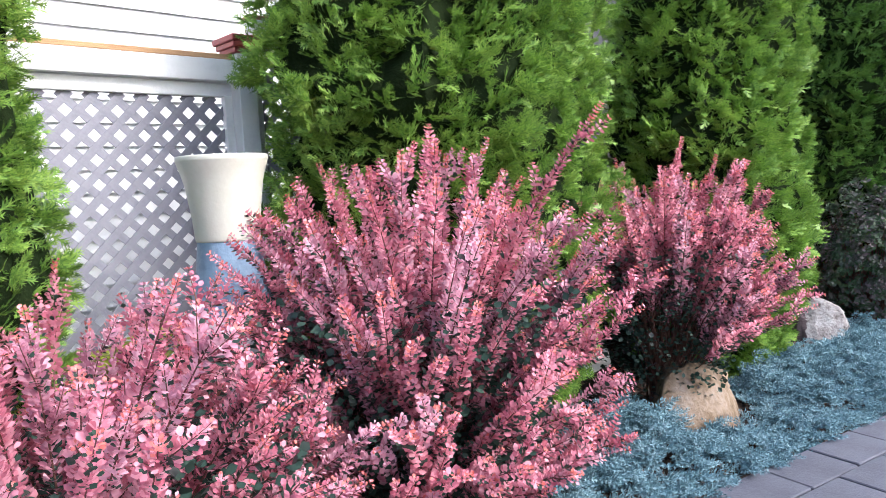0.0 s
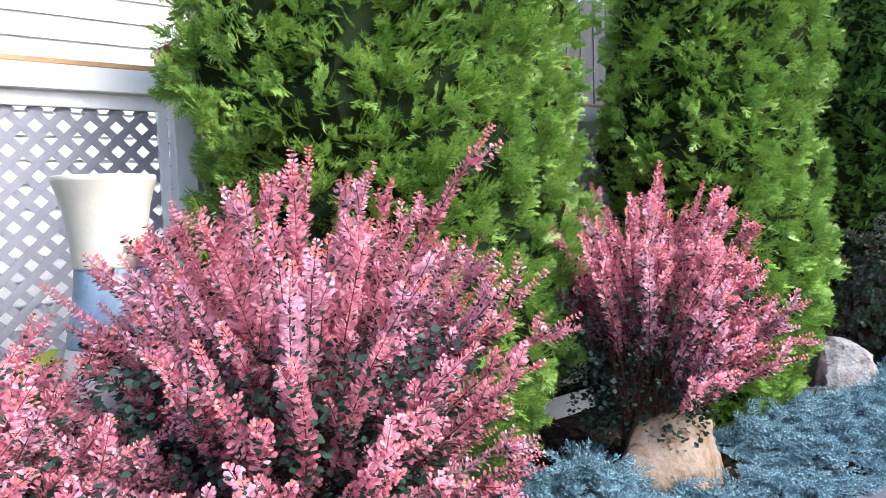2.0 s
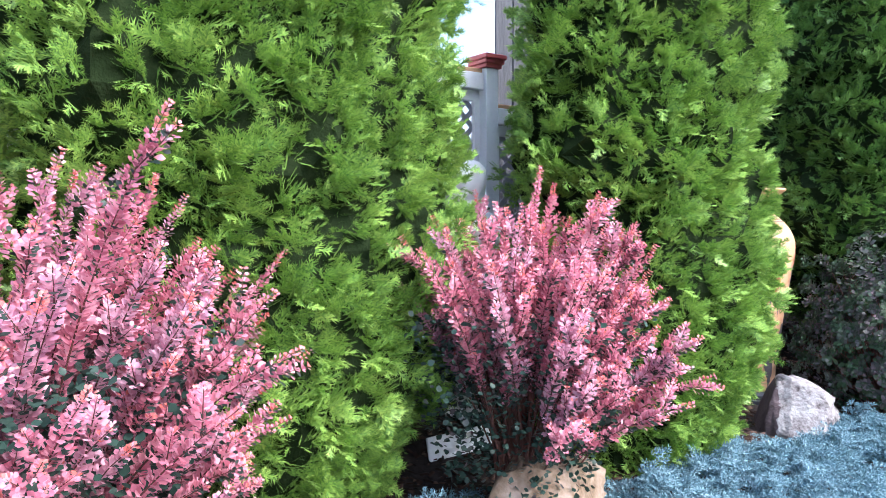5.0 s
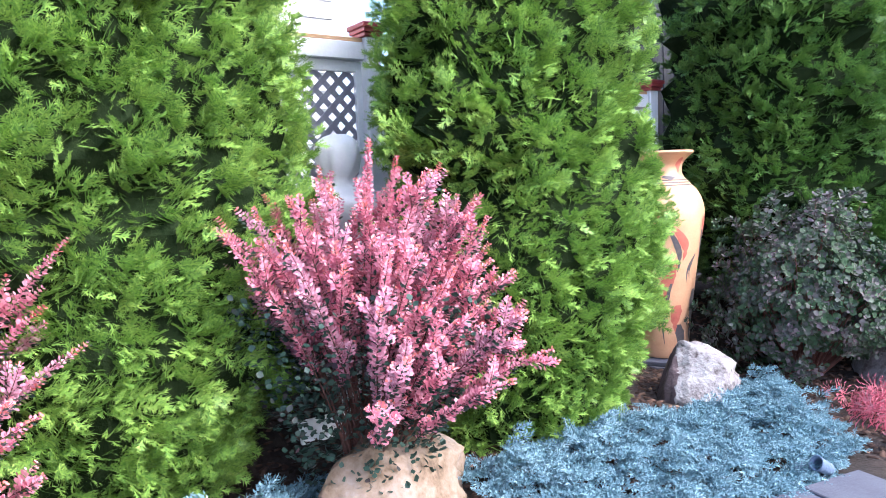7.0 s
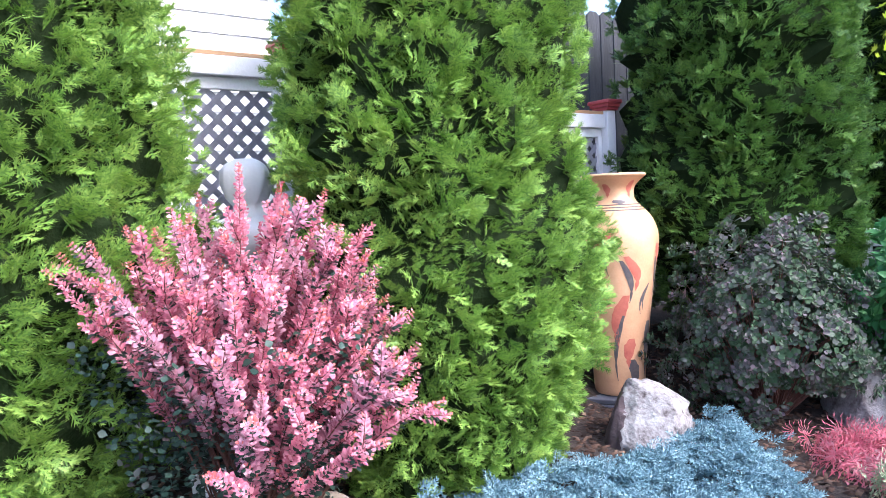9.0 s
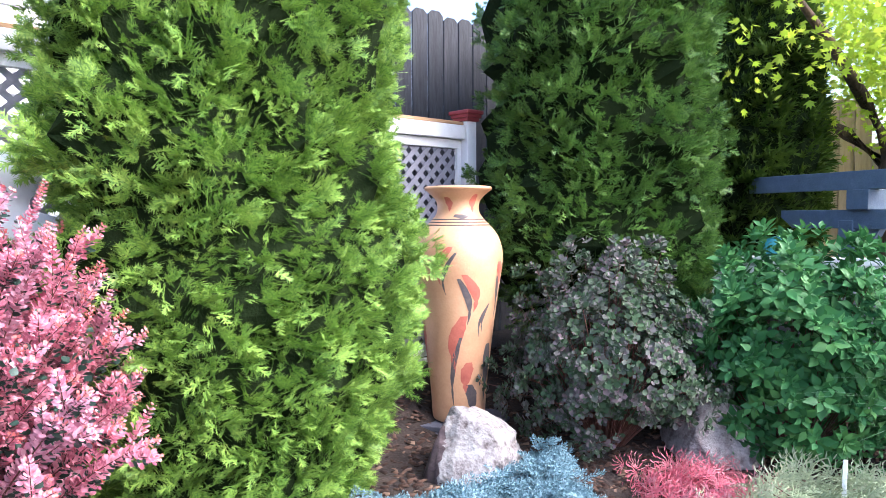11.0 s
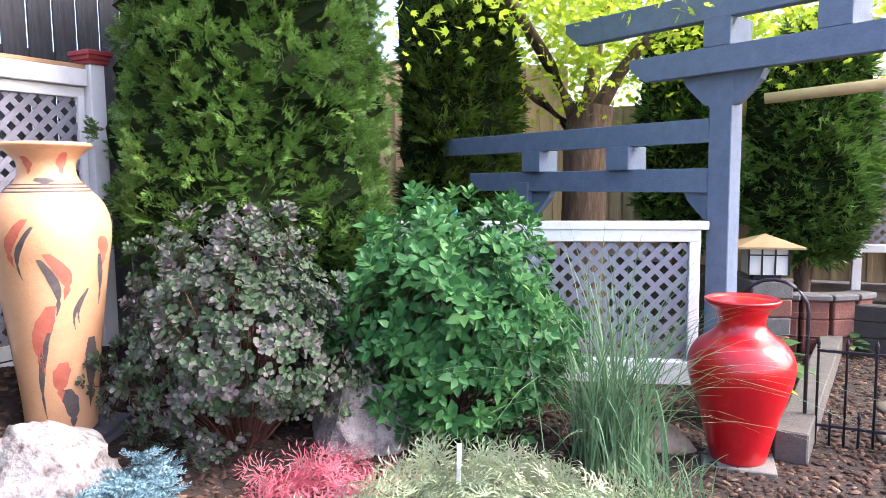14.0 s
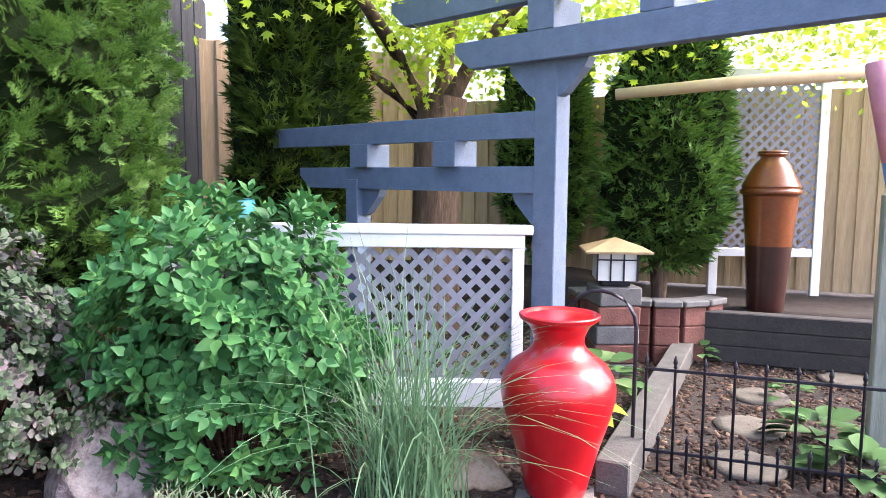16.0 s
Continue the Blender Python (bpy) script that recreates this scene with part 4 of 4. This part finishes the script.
# white bust behind the second barberry
bust_rows = smooth_profile([(0.10, 0.0), (0.13, 0.03), (0.11, 0.08), (0.2, 0.16), (0.24, 0.28), (0.2, 0.36), (0.09, 0.42), (0.075, 0.48), (0.11, 0.54), (0.125, 0.64), (0.11, 0.74), (0.06, 0.8), (0.01, 0.81)], 4)
bust = tagged(part("bust_statue", lathe("bust_statue", bust_rows, [STATUE], None, 40, 0.3), None, "", on_ground(-3.27, 4.79, 1.0) @ Matrix.Diagonal((1.15, 1.15, 0.85, 1))), "white plaster garden bust on a pedestal", "statue")
ped = tagged(part("pedestal", box_mesh("pedestal", 0.3, 0.3, 1.01, STATUE, 0.01), None, "", on_ground(-3.27, 4.79, -0.01)), "plain white pedestal under the bust", "pedestal")


# ---- pergola and low lattice fence ----
PERGOLA = Matrix.Translation((0.525, 10.49, 0)) @ Matrix(((0.935, 0.355, 0, 0), (-0.355, 0.935, 0, 0), (0, 0, 1, 0), (0, 0, 0, 1)))
# local x runs to the nearer, higher bay; local y runs away from the bed
pg = thing("pergola", "slate blue wooden pergola with stepped beams and corner braces", "pergola", PERGOLA)


def beam(x0, x1, z, h, w=0.09, y=0.0, cut=0.14, cut_right=True):
    """A beam along x whose ends are cut back towards the underside."""
    c1 = cut if cut_right else 0
    pts = [(x0, h), (x0, h * 0.62), (x0 + cut, 0), (x1 - c1, 0), (x1, h * 0.62 if c1 else 0), (x1, h)]
    v = [(px, y - w / 2, z + pz) for px, pz in pts] + [(px, y + w / 2, z + pz) for px, pz in pts]
    n = len(pts)
    f = [tuple(range(n - 1, -1, -1)), tuple(range(n, 2 * n))] + [(i, (i + 1) % n, n + (i + 1) % n, n + i) for i in range(n)]
    f = [tuple(reversed(q)) for q in f]
    bm = bmesh.new()
    vs = [bm.verts.new(p) for p in v]
    for q in f:
        bm.faces.new([vs[i] for i in q])
    bmesh.ops.recalc_face_normals(bm, faces=bm.faces[:])
    bmesh.ops.bevel(bm, geom=bm.edges[:], offset=0.004, segments=1, affect="EDGES")
    me = bpy.data.meshes.new("beam")
    bm.to_mesh(me)
    bm.free()
    me.materials.append(BLUE_PAINT)
    return part("beam", me, pg)


def brace(x, z, sx, y=0.0, s=0.22):
    """A solid corner brace under a beam."""
    pts = [(0, 0), (sx * s, 0), (sx * (s - 0.03), -0.06), (sx * 0.05, -s + 0.02), (0, -s)]
    v = [(x + a, y - 0.04, z + b) for a, b in pts] + [(x + a, y + 0.04, z + b) for a, b in pts]
    n = len(pts)
    bm = bmesh.new()
    vs = [bm.verts.new(p) for p in v]
    for q in [tuple(range(n)), tuple(range(n, 2 * n))] + [(i, (i + 1) % n, n + (i + 1) % n, n + i) for i in range(n)]:
        bm.faces.new([vs[i] for i in q])
    bmesh.ops.recalc_face_normals(bm, faces=bm.faces[:])
    me = bpy.data.meshes.new("brace")
    bm.to_mesh(me)
    bm.free()
    me.materials.append(BLUE_PAINT)
    return part("brace", me, pg)


PX = -0.15
part("post", box_mesh("post", 0.17, 0.15, 2.75, BLUE_PAINT, 0.006), pg, "", pose(PX, 0.0, -0.3))
part("post", box_mesh("post", 0.15, 0.15, 1.72, BLUE_PAINT, 0.006), pg, "", pose(-2.1, 0.0, -0.2))
part("post", box_mesh("post", 0.17, 0.15, 2.75, BLUE_PAINT, 0.006), pg, "", pose(2.55, 0.0, -0.3))
beam(-0.87, 3.2, 2.27, 0.18, 0.1, -0.1)
beam(-1.52, 3.7, 2.64, 0.19, 0.1, -0.1)
for bx in (-0.15, 0.62, 1.4, 2.2):
    part("spacer_block", box_mesh("block", 0.20, 0.30, 0.19, BLUE_PAINT, 0.004), pg, "", pose(bx, 0.0, 2.452))
brace(PX - 0.085, 2.268, -1, -0.03)
brace(PX + 0.085, 2.268, 1, -0.03)
beam(-3.45, PX - 0.087, 1.80, 0.17, 0.09, -0.02, 0.14, False)
beam(-2.85, PX - 0.087, 1.44, 0.175, 0.09, -0.02, 0.14, False)
for bx in (-1.95, -1.0):
    part("spacer_block", box_mesh("block", 0.22, 0.24, 0.183, BLUE_PAINT, 0.004), pg, "", pose(bx, 0.0, 1.6145))
brace(PX - 0.087, 1.438, -1, 0.02)
brace(-2.02, 1.438, 1, 0.02)

low = thing("lattice_screen", "low white-framed screen with grey diagonal lattice", "fence", pose(0.26, 10.40, 0.05, 0, 0, 111))
LL, LH = 2.35, 0.90
part("cap_rail", box_mesh("rail", 0.1, LL + 0.1, 0.06, WHITE, 0.006), low, "", pose(0, LL / 2, 1.13))
part("top_rail", box_mesh("rail", 0.07, LL, 0.085, WHITE, 0.005), low, "", pose(0, LL / 2, 1.043))
part("bottom_rail", box_mesh("rail", 0.07, LL, 0.17, WHITE, 0.005), low, "", pose(0, LL / 2, 0.0))
for yy in (0.04, LL - 0.04):
    part("stile", box_mesh("stile", 0.065, 0.075, 1.04, WHITE, 0.005), low, "", pose(0, yy, 0.002))
screen = part("lattice", box_mesh("lattice", 0.02, LL - 0.1, 0.02, WHITE), low, "", pose(0, LL / 2, 0.165))
lattice_at(screen, LL - 0.1, 0.86, pose(0, -(LL - 0.1) / 2, 0.0))


# ---- iron gate ----
def iron_fence(m, length, h, label):
    t = thing("iron_fence", label, "fence", m)
    part("rail", box_mesh("rail", length, 0.014, 0.02, IRON, 0.003), t, "", pose(length / 2, 0, h))
    part("rail", box_mesh("rail", length, 0.014, 0.02, IRON, 0.003), t, "", pose(length / 2, 0, h - 0.52))
    v, f = [], []
    n = int(length / 0.17)
    tip = lathe("finial", [(0.004, -0.01), (0.014, 0.0), (0.008, 0.012), (0.015, 0.03), (0.012, 0.045), (0.002, 0.075)], [IRON], None, 8)
    bar = lathe("picket", [(0.009, -0.35), (0.009, 0.02 + h)], [IRON], None, 8)
    short = lathe("picket", [(0.009, -0.35), (0.009, h - 0.47)], [IRON], None, 8)
    for i in range(n + 1):
        p = part("picket", bar, t, "", pose(0.01 + i * 0.17, 0, 0))
        part("finial", tip, p, "", pose(0, 0, h + 0.03))
        if i < n:
            p = part("picket", short, t, "", pose(0.095 + i * 0.17, 0, 0))
            part("finial", tip, p, "", pose(0, 0, h - 0.465))
    v, f = [], []
    path = [Vector((-0.06, 0, -0.35)), Vector((-0.06, 0, 0.6))] + [Vector((-0.06 - 0.22 + 0.22 * math.cos(a), 0, 0.62 + 0.22 * math.sin(a))) for a in [k * math.pi / 10 for k in range(11)]]
    tube(v, f, path, [0.013] * len(path), 8)
    part("arched_post", mesh_of("arched_post", v, f, IRON, None, True), t)


iron_fence(pose(1.02, 10.5, 0, 0, 0, 4), 2.2, 0.36, "black iron picket fence with spear finials and arched end post")

# ---- yard behind the gate ----
curb = thing("planter_wall", "grey concrete planter wall along the yard path", "wall", pose(0.97, 10.05, -0.5), "", "structure")
part("slab", box_mesh("slab", 0.2, 3.7, 0.42, OLD_CONCRETE, 0.01), curb, "", pose(0.02, 1.85, 0, 0, 0, -2.5))
ret = thing("timber_wall", "dark landscape timber retaining wall", "wall", pose(1.05, 13.5, -0.27, 0, 0, 3), "", "structure")
for k in range(3):
    part("timber", box_mesh("timber", 3.6, 0.16, 0.165, TIMBER, 0.01), ret, "", pose(1.8, 0.0, k * 0.168))


def board_run(x0, y0, x1, y1, z0, h, name_label, lower=0.0):
    d = math.hypot(x1 - x0, y1 - y0)
    ang = math.degrees(math.atan2(y1 - y0, x1 - x0))
    t = thing("board_fence", name_label, "fence", pose(x0, y0, z0, 0, 0, ang), "", "structure")
    wide = box_mesh("board", 0.19, 0.02, h, TAN_BOARD, 0.003)
    batten = box_mesh("batten", 0.06, 0.02, h, TAN_BOARD, 0.003)
    n = int(d / 0.2)
    for i in range(n):
        part("board", wide, t, "", pose(0.1 + i * 0.2, 0, 0))
        part("batten", batten, t, "", pose(i * 0.2, -0.021, 0.004))
    return t


board_run(-5.2, 15.4, 4.5, 15.6, 0.2, 2.4, "tan board and batten fence across the back of the yard")
board_run(-4.3, 12.6, -2.2, 14.6, 0.1, 3.0, "tall pale tan board fence behind the maple")


def urn(x, y):
    rows = [(0.17, 0), (0.18, 0.02), (0.20, 0.3), (0.235, 0.8), (0.265, 1.16), (0.275, 1.2), (0.295, 1.22), (0.295, 1.25), (0.275, 1.27), (0.285, 1.29), (0.26, 1.34), (0.18, 1.5), (0.125, 1.57), (0.12, 1.59), (0.14, 1.61), (0.14, 1.625), (0.11, 1.63), (0.1, 1.58)]
    t = thing("brown_urn", "tall amber to dark brown glazed urn on the timber wall", "urn", on_ground(x, y, 0.0))
    part("lid", lathe("lid", [(0.05, 1.629), (0.142, 1.63), (0.148, 1.642), (0.13, 1.652), (0.002, 1.656)], [URN_GLAZE], None, 40), t, "amber glazed lid")
    part("body", lathe("body", smooth_profile(rows, 4), [URN_DARK, URN_GLAZE], lambda z: 0 if z < 0.72 else 1, 48), t)


urn(1.80, 14.1)


def trellis(x, y, rz, w, z0, h):
    t = thing("trellis", "white framed garden trellis with diagonal lattice", "trellis", pose(x, y, z0, 0, 0, rz), "", "structure")
    for yy in (0, w):
        part("stile", box_mesh("stile", 0.06, 0.1, h, WHITE, 0.005), t, "", pose(0, yy, 0))
    for zz in (0.45, h - 0.1):
        part("rail", box_mesh("rail", 0.05, w - 0.1, 0.09, WHITE, 0.005), t, "", pose(0, w / 2, zz))
    b = part("lattice", box_mesh("lattice", 0.02, w - 0.1, 0.02, WHITE), t, "", pose(0, w / 2, 0.53))
    lattice_at(b, w - 0.1, h - 0.66, pose(0, -(w - 0.1) / 2, 0))


trellis(2.34, 15.15, 108, 1.15, 0.2, 2.6)


def lantern(x, y):
    z = 0.55
    t = thing("garden_lantern", "square lantern with white panels and a tan pyramid roof", "lantern", pose(x, y, z, 0, 0, 18))
    part("panel_box", box_mesh("panel_box", 0.36, 0.36, 0.26, LAMP_WHITE, 0.004), t, "frosted white panels", pose(0, 0, 0.05))
    part("base", box_mesh("base", 0.26, 0.26, 0.05, IRON, 0.004), t)
    roof = mesh_of("roof", [(-0.3, -0.3, 0), (0.3, -0.3, 0), (0.3, 0.3, 0), (-0.3, 0.3, 0), (-0.3, -0.3, 0.02), (0.3, -0.3, 0.02), (0.3, 0.3, 0.02), (-0.3, 0.3, 0.02), (0, 0, 0.13)],
                   [(0, 3, 2, 1), (0, 1, 5, 4), (1, 2, 6, 5), (2, 3, 7, 6), (3, 0, 4, 7), (4, 5, 8), (5, 6, 8), (6, 7, 8), (7, 4, 8)], TAN_ROOF)
    part("roof", roof, t, "tan pyramid roof", pose(0, 0, 0.312))
    bar = box_mesh("bar", 0.014, 0.014, 0.26, IRON, 0)
    for a in (-0.18, -0.06, 0.06, 0.18):
        for px, py in ((a, -0.186), (0.186, a)):
            part("bar", bar, t, "", pose(px, py, 0.05))
    for zz in (0.24,):
        part("bar", box_mesh("bar", 0.376, 0.012, 0.012, IRON, 0), t, "", pose(0, -0.188, zz))
        part("bar", box_mesh("bar", 0.012, 0.376, 0.012, IRON, 0), t, "", pose(0.188, 0, zz))
    p = thing("stone_pillar", "stacked grey and red block pillar under the lantern", "pillar", pose(x, y, -0.35, 0, 0, 18))
    for k in range(5):
        part("block", box_mesh("block", 0.40, 0.40, 0.175, GREY_BLOCK if k % 2 == 0 else RED_BLOCK, 0.012), p, "", pose(0, 0, k * 0.179, 0, 0, 3 * k))


lantern(0.45, 12.75)
planter = thing("block_planter", "curved planter of red blocks with grey caps", "planter", pose(0.62, 14.0, -0.3))
for k in range(7):
    a = radians(-150 + 20 * k)
    m = pose(0.75 * math.cos(a), 0.75 * math.sin(a), 0, 0, 0, -150 + 20 * k + 90)
    for q in range(3):
        part("block", box_mesh("block", 0.25, 0.18, 0.19, RED_BLOCK, 0.012), planter, "", m @ pose(0, 0, q * 0.193))
    part("cap_stone", box_mesh("cap", 0.28, 0.24, 0.06, GREY_BLOCK, 0.01), planter, "", m @ pose(0, 0, 0.582))

for sx, sy, s in ((1.65, 11.58, 0.25), (1.74, 12.38, 0.24), (1.63, 10.77, 0.24), (2.49, 13.2, 0.25)):
    st = tagged(new("stepping_stone", lathe("stepping_stone", [(s * 0.95, 0), (s, 0.015), (s * 0.98, 0.035), (s * 0.7, 0.04), (0.01, 0.041)], [STEP_STONE], None, 18, 0.12)), "round weathered concrete stepping stone in the bark path", "stepping stone", "stones of the yard path")
    st.matrix_basis = on_ground(sx, sy, -0.012, sx * 90)

# horizontal pole, post and painted pole
v, f = [], []
tube(v, f, [Vector((0.38, 12.95, 2.33)), Vector((1.4, 13.0, 2.40)), Vector((3.0, 13.1, 2.47))], [0.055, 0.06, 0.06], 10)
f += [tuple(range(9, -1, -1)), tuple(range(20, 30))]
pole = thing("arbor_frame", "peeled wooden pole carried by two rough posts", "arbor", pose(0, 0, 0))
part("pole", mesh_of("pole", v, f, PALE_WOOD, None, True), pole)
for px, py in ((2.85, 13.09),):
    part("support", lathe("support", [(0.06, 0), (0.055, 2.72)], [PALE_WOOD], None, 10), pole, "", pose(px, py, -0.3))
gp = tagged(part("wooden_post", box_mesh("wooden_post", 0.15, 0.15, 1.75, GREY_POST, 0.008), None, "", pose(2.42, 11.25, -0.3)), "weathered grey-green square wooden post", "post")
pp = thing("painted_pole", "leaning garden pole painted pink above and blue below", "pole", pose(2.42, 11.25, 1.44, 0, -11, 0))
part("blue_part", lathe("blue_part", [(0.055, 0.0), (0.055, 0.22)], [BLUE_POLE], None, 14), pp)
part("pink_part", lathe("pink_part", [(0.058, 0.22), (0.07, 0.8), (0.065, 0.85)], [PINK_PAINT], None, 14), pp)

# maple: trunk, limbs and canopy
maple = thing("maple_tree", "maple tree with a forked trunk and backlit yellow-green leaves", "tree", on_ground(-1.55, 13.05))
v, f = [], []
tube(v, f, [Vector((0, 0, -0.1)), Vector((0.02, 0, 0.5)), Vector((0.02, 0.02, 1.4)), Vector((0.05, 0, 2.1)), Vector((0.12, 0, 2.5))], [0.34, 0.27, 0.25, 0.26, 0.25], 14)
BOUGHS = [((0.0, 0, 2.1), (-0.5, -0.1, 2.6), (-1.0, -0.3, 3.0), (-1.6, -0.6, 3.9)), ((0.1, 0, 2.3), (0.45, -0.1, 2.8), (0.9, -0.3, 3.2), (1.9, -0.6, 3.9)), ((0.05, 0, 2.2), (0.1, 0.2, 3.2), (0.3, 0.4, 4.2), (0.3, 0.4, 5.2)),
         ((-0.05, 0, 2.3), (-0.2, -0.5, 2.9), (-0.3, -1.2, 3.4), (-0.4, -2.2, 3.9))]
for lb in BOUGHS:
    tube(v, f, [Vector(p) for p in lb], [0.12, 0.075, 0.055, 0.025], 8)
part("trunk", mesh_of("trunk", v, f, BARK, None, True), maple)
rng = np.random.default_rng(71)
cent = []
for _ in range(420):
    a, rr = rng.uniform(0, 6.283), 4.2 * math.sqrt(rng.uniform(0, 1))
    cent.append((rr * math.cos(a) + 0.6, rr * math.sin(a) * 0.8 - 0.2, 3.2 + 2.6 * rng.uniform(0, 1) ** 1.2 - 0.10 * rr + 0.5 * noise.noise((a * 2, rr, 0))))
cent = np.array([c for c in cent if c[0] > -0.3 or c[1] > 0.8])
# lower sprays that hang round the fork, and the sunlit crown towards the back fence
low_c = np.stack([rng.normal(0.1, 0.5, 26), rng.normal(-0.3, 0.3, 26), rng.uniform(2.75, 3.6, 26)], axis=1)
back_c = np.stack([rng.uniform(-1.5, 4.5, 150), rng.uniform(1.0, 3.2, 150), rng.uniform(2.9, 4.8, 150)], axis=1)
cent = np.concatenate([cent, low_c, back_c])
idx = rng.integers(0, len(cent), 24000)
P = cent[idx] + rng.normal(0, 0.22, (len(idx), 3))
A = rng.normal(0, 1, P.shape) + np.array([[0, 0, -0.6]])
U = rng.normal(0, 0.4, P.shape) + np.array([[0, 0, 1.0]])
part("canopy", scatter("canopy", MAPLE, P, frames(A, U, rng, 0.3), rng.uniform(0.05, 0.095, len(P)), CANOPY), maple, "backlit yellow-green lobed leaves")


# hostas and small plants
def hosta(x, y, r, seed, mat, label, n=26, dz=0.0):
    rng = np.random.default_rng(seed)
    a = rng.uniform(0, 6.283, n)
    q = np.sqrt(rng.uniform(0.05, 1, n))
    P = np.stack([np.cos(a) * q * r * 0.55, np.sin(a) * q * r * 0.55, 0.05 + 0.16 * (1 - q) + rng.uniform(0, 0.05, n)], axis=1)
    A = np.stack([np.cos(a), np.sin(a), 0.5 - 0.7 * q], axis=1)
    U = np.tile(np.array([[0, 0, 1.0]]), (n, 1)) + np.stack([np.cos(a), np.sin(a), a * 0], axis=1) * 0.3
    t = thing("hosta", label, "plant", on_ground(x, y, dz))
    sc = rng.uniform(0.8, 1.2, n)[:, None] * np.array([[1.25, 1.0, 1.0]]) * r * 0.6
    part("leaves", scatter("leaves", OVATE, P, frames(A, U, rng, 0.15), sc, mat), t)


hosta(2.1, 11.35, 0.36, 81, HOSTA, "hosta with pale-edged green leaves beside the yard path")
hosta(2.25, 10.75, 0.34, 82, HOSTA, "hosta with pale-edged green leaves behind the iron fence")
hosta(0.62, 11.2, 0.4, 83, HOSTA, "hosta with grey-green leaves in the planter", 34, 0.28)
hosta(0.55, 10.7, 0.3, 84, YELLOW, "yellow-green creeping plant in the planter", 40, 0.2)
hosta(1.2, 13.3, 0.2, 85, HOSTA, "small green plant at the foot of the timber wall", 18)
hosta(1.95, 12.3, 0.2, 86, HOSTA, "small hosta between stepping stones", 16)

# walk of pavers beside the bed
wx = [(walk_edge(y) + 0.12, y) for y in (-20.0, 3.63, 6.75)] + [(8.3, 6.75), (8.3, -20.0)]
walkway = tagged(new("pavement", mesh_of("pavement", [(x, y, -0.175) for x, y in wx] + [(x, y, -0.117) for x, y in wx],
                 [(4, 3, 2, 1, 0), (5, 6, 7, 8, 9)] + [(i, (i + 1) % 5, 5 + (i + 1) % 5, 5 + i) for i in range(5)], CONCRETE)), "grey paved walk beside the bed", "pavement", kind="structure")
slab = box_mesh("paver", 0.292, 0.442, 0.06, PAVER, 0.006)
for i in range(3):
    for j in range(22):
        y = -3.0 + 0.448 * j + 0.22 * (i % 2)
        bend = y > 3.5
        d = 0.15 + 0.296 * i
        part("paver", slab, walkway, "", pose(walk_edge(y) + d, y - d * (0.19 if bend else 0.05), -0.1165 + 0.003 * math.sin(j * 3.1 + i), 0, 0, -11 if bend else -2.9))

# white plant label, solar spot light, teal pot, white board and the yellow-leaved plant
tagged(part("plant_label", box_mesh("plant_label", 0.022, 0.008, 0.42, WHITE, 0.002), None, "", on_ground(-0.42, 8.05, -0.03) @ pose(0, 0, 0, 0, 1.5, 20)), "thin white plastic plant marker stuck in the bed", "plant marker")
spot = thing("garden_spotlight", "small dark blue solar spotlight on a short stake", "garden light", on_ground(-1.0, 6.42, 0.0, 20))
part("stake", lathe("stake", [(0.008, -0.05), (0.008, 0.09)], [IRON], None, 8), spot)
part("head", lathe("head", [(0.025, -0.06), (0.035, -0.05), (0.04, 0.03), (0.045, 0.05), (0.04, 0.052), (0.03, 0.03)], [BLUE_PAINT], None, 16), spot, "", pose(0, 0, 0.11, 60, 0, -40))
part("panel", box_mesh("panel", 0.13, 0.09, 0.012, BLUE_PAINT, 0.003), spot, "", pose(-0.09, 0.0, 0.08, 25, 0, 0))
pot = thing("teal_pot", "round teal garden pot on the screen rail", "pot", pose(-1.55, 9.85, 1.19))
part("body", lathe("body", smooth_profile([(0.07, 0), (0.1, 0.04), (0.12, 0.12), (0.1, 0.19), (0.11, 0.2)], 4), [TEAL], None, 20), pot)
bd = tagged(part("white_board", box_mesh("white_board", 0.02, 0.55, 0.16, WHITE, 0.004), None, "", on_ground(-2.95, 4.55, -0.02) @ pose(0, 0, 0, 0, -14, 0)), "white painted board lying low behind the barberry", "board")
hosta(-3.2, 1.25, 0.34, 87, YELLOW, "slender plant with yellow-green leaves before the lattice", 40, 0.45)
hosta(-2.9, 1.35, 0.3, 88, YELLOW, "slender plant with yellow-green leaves beside the jar", 40, 0.75)
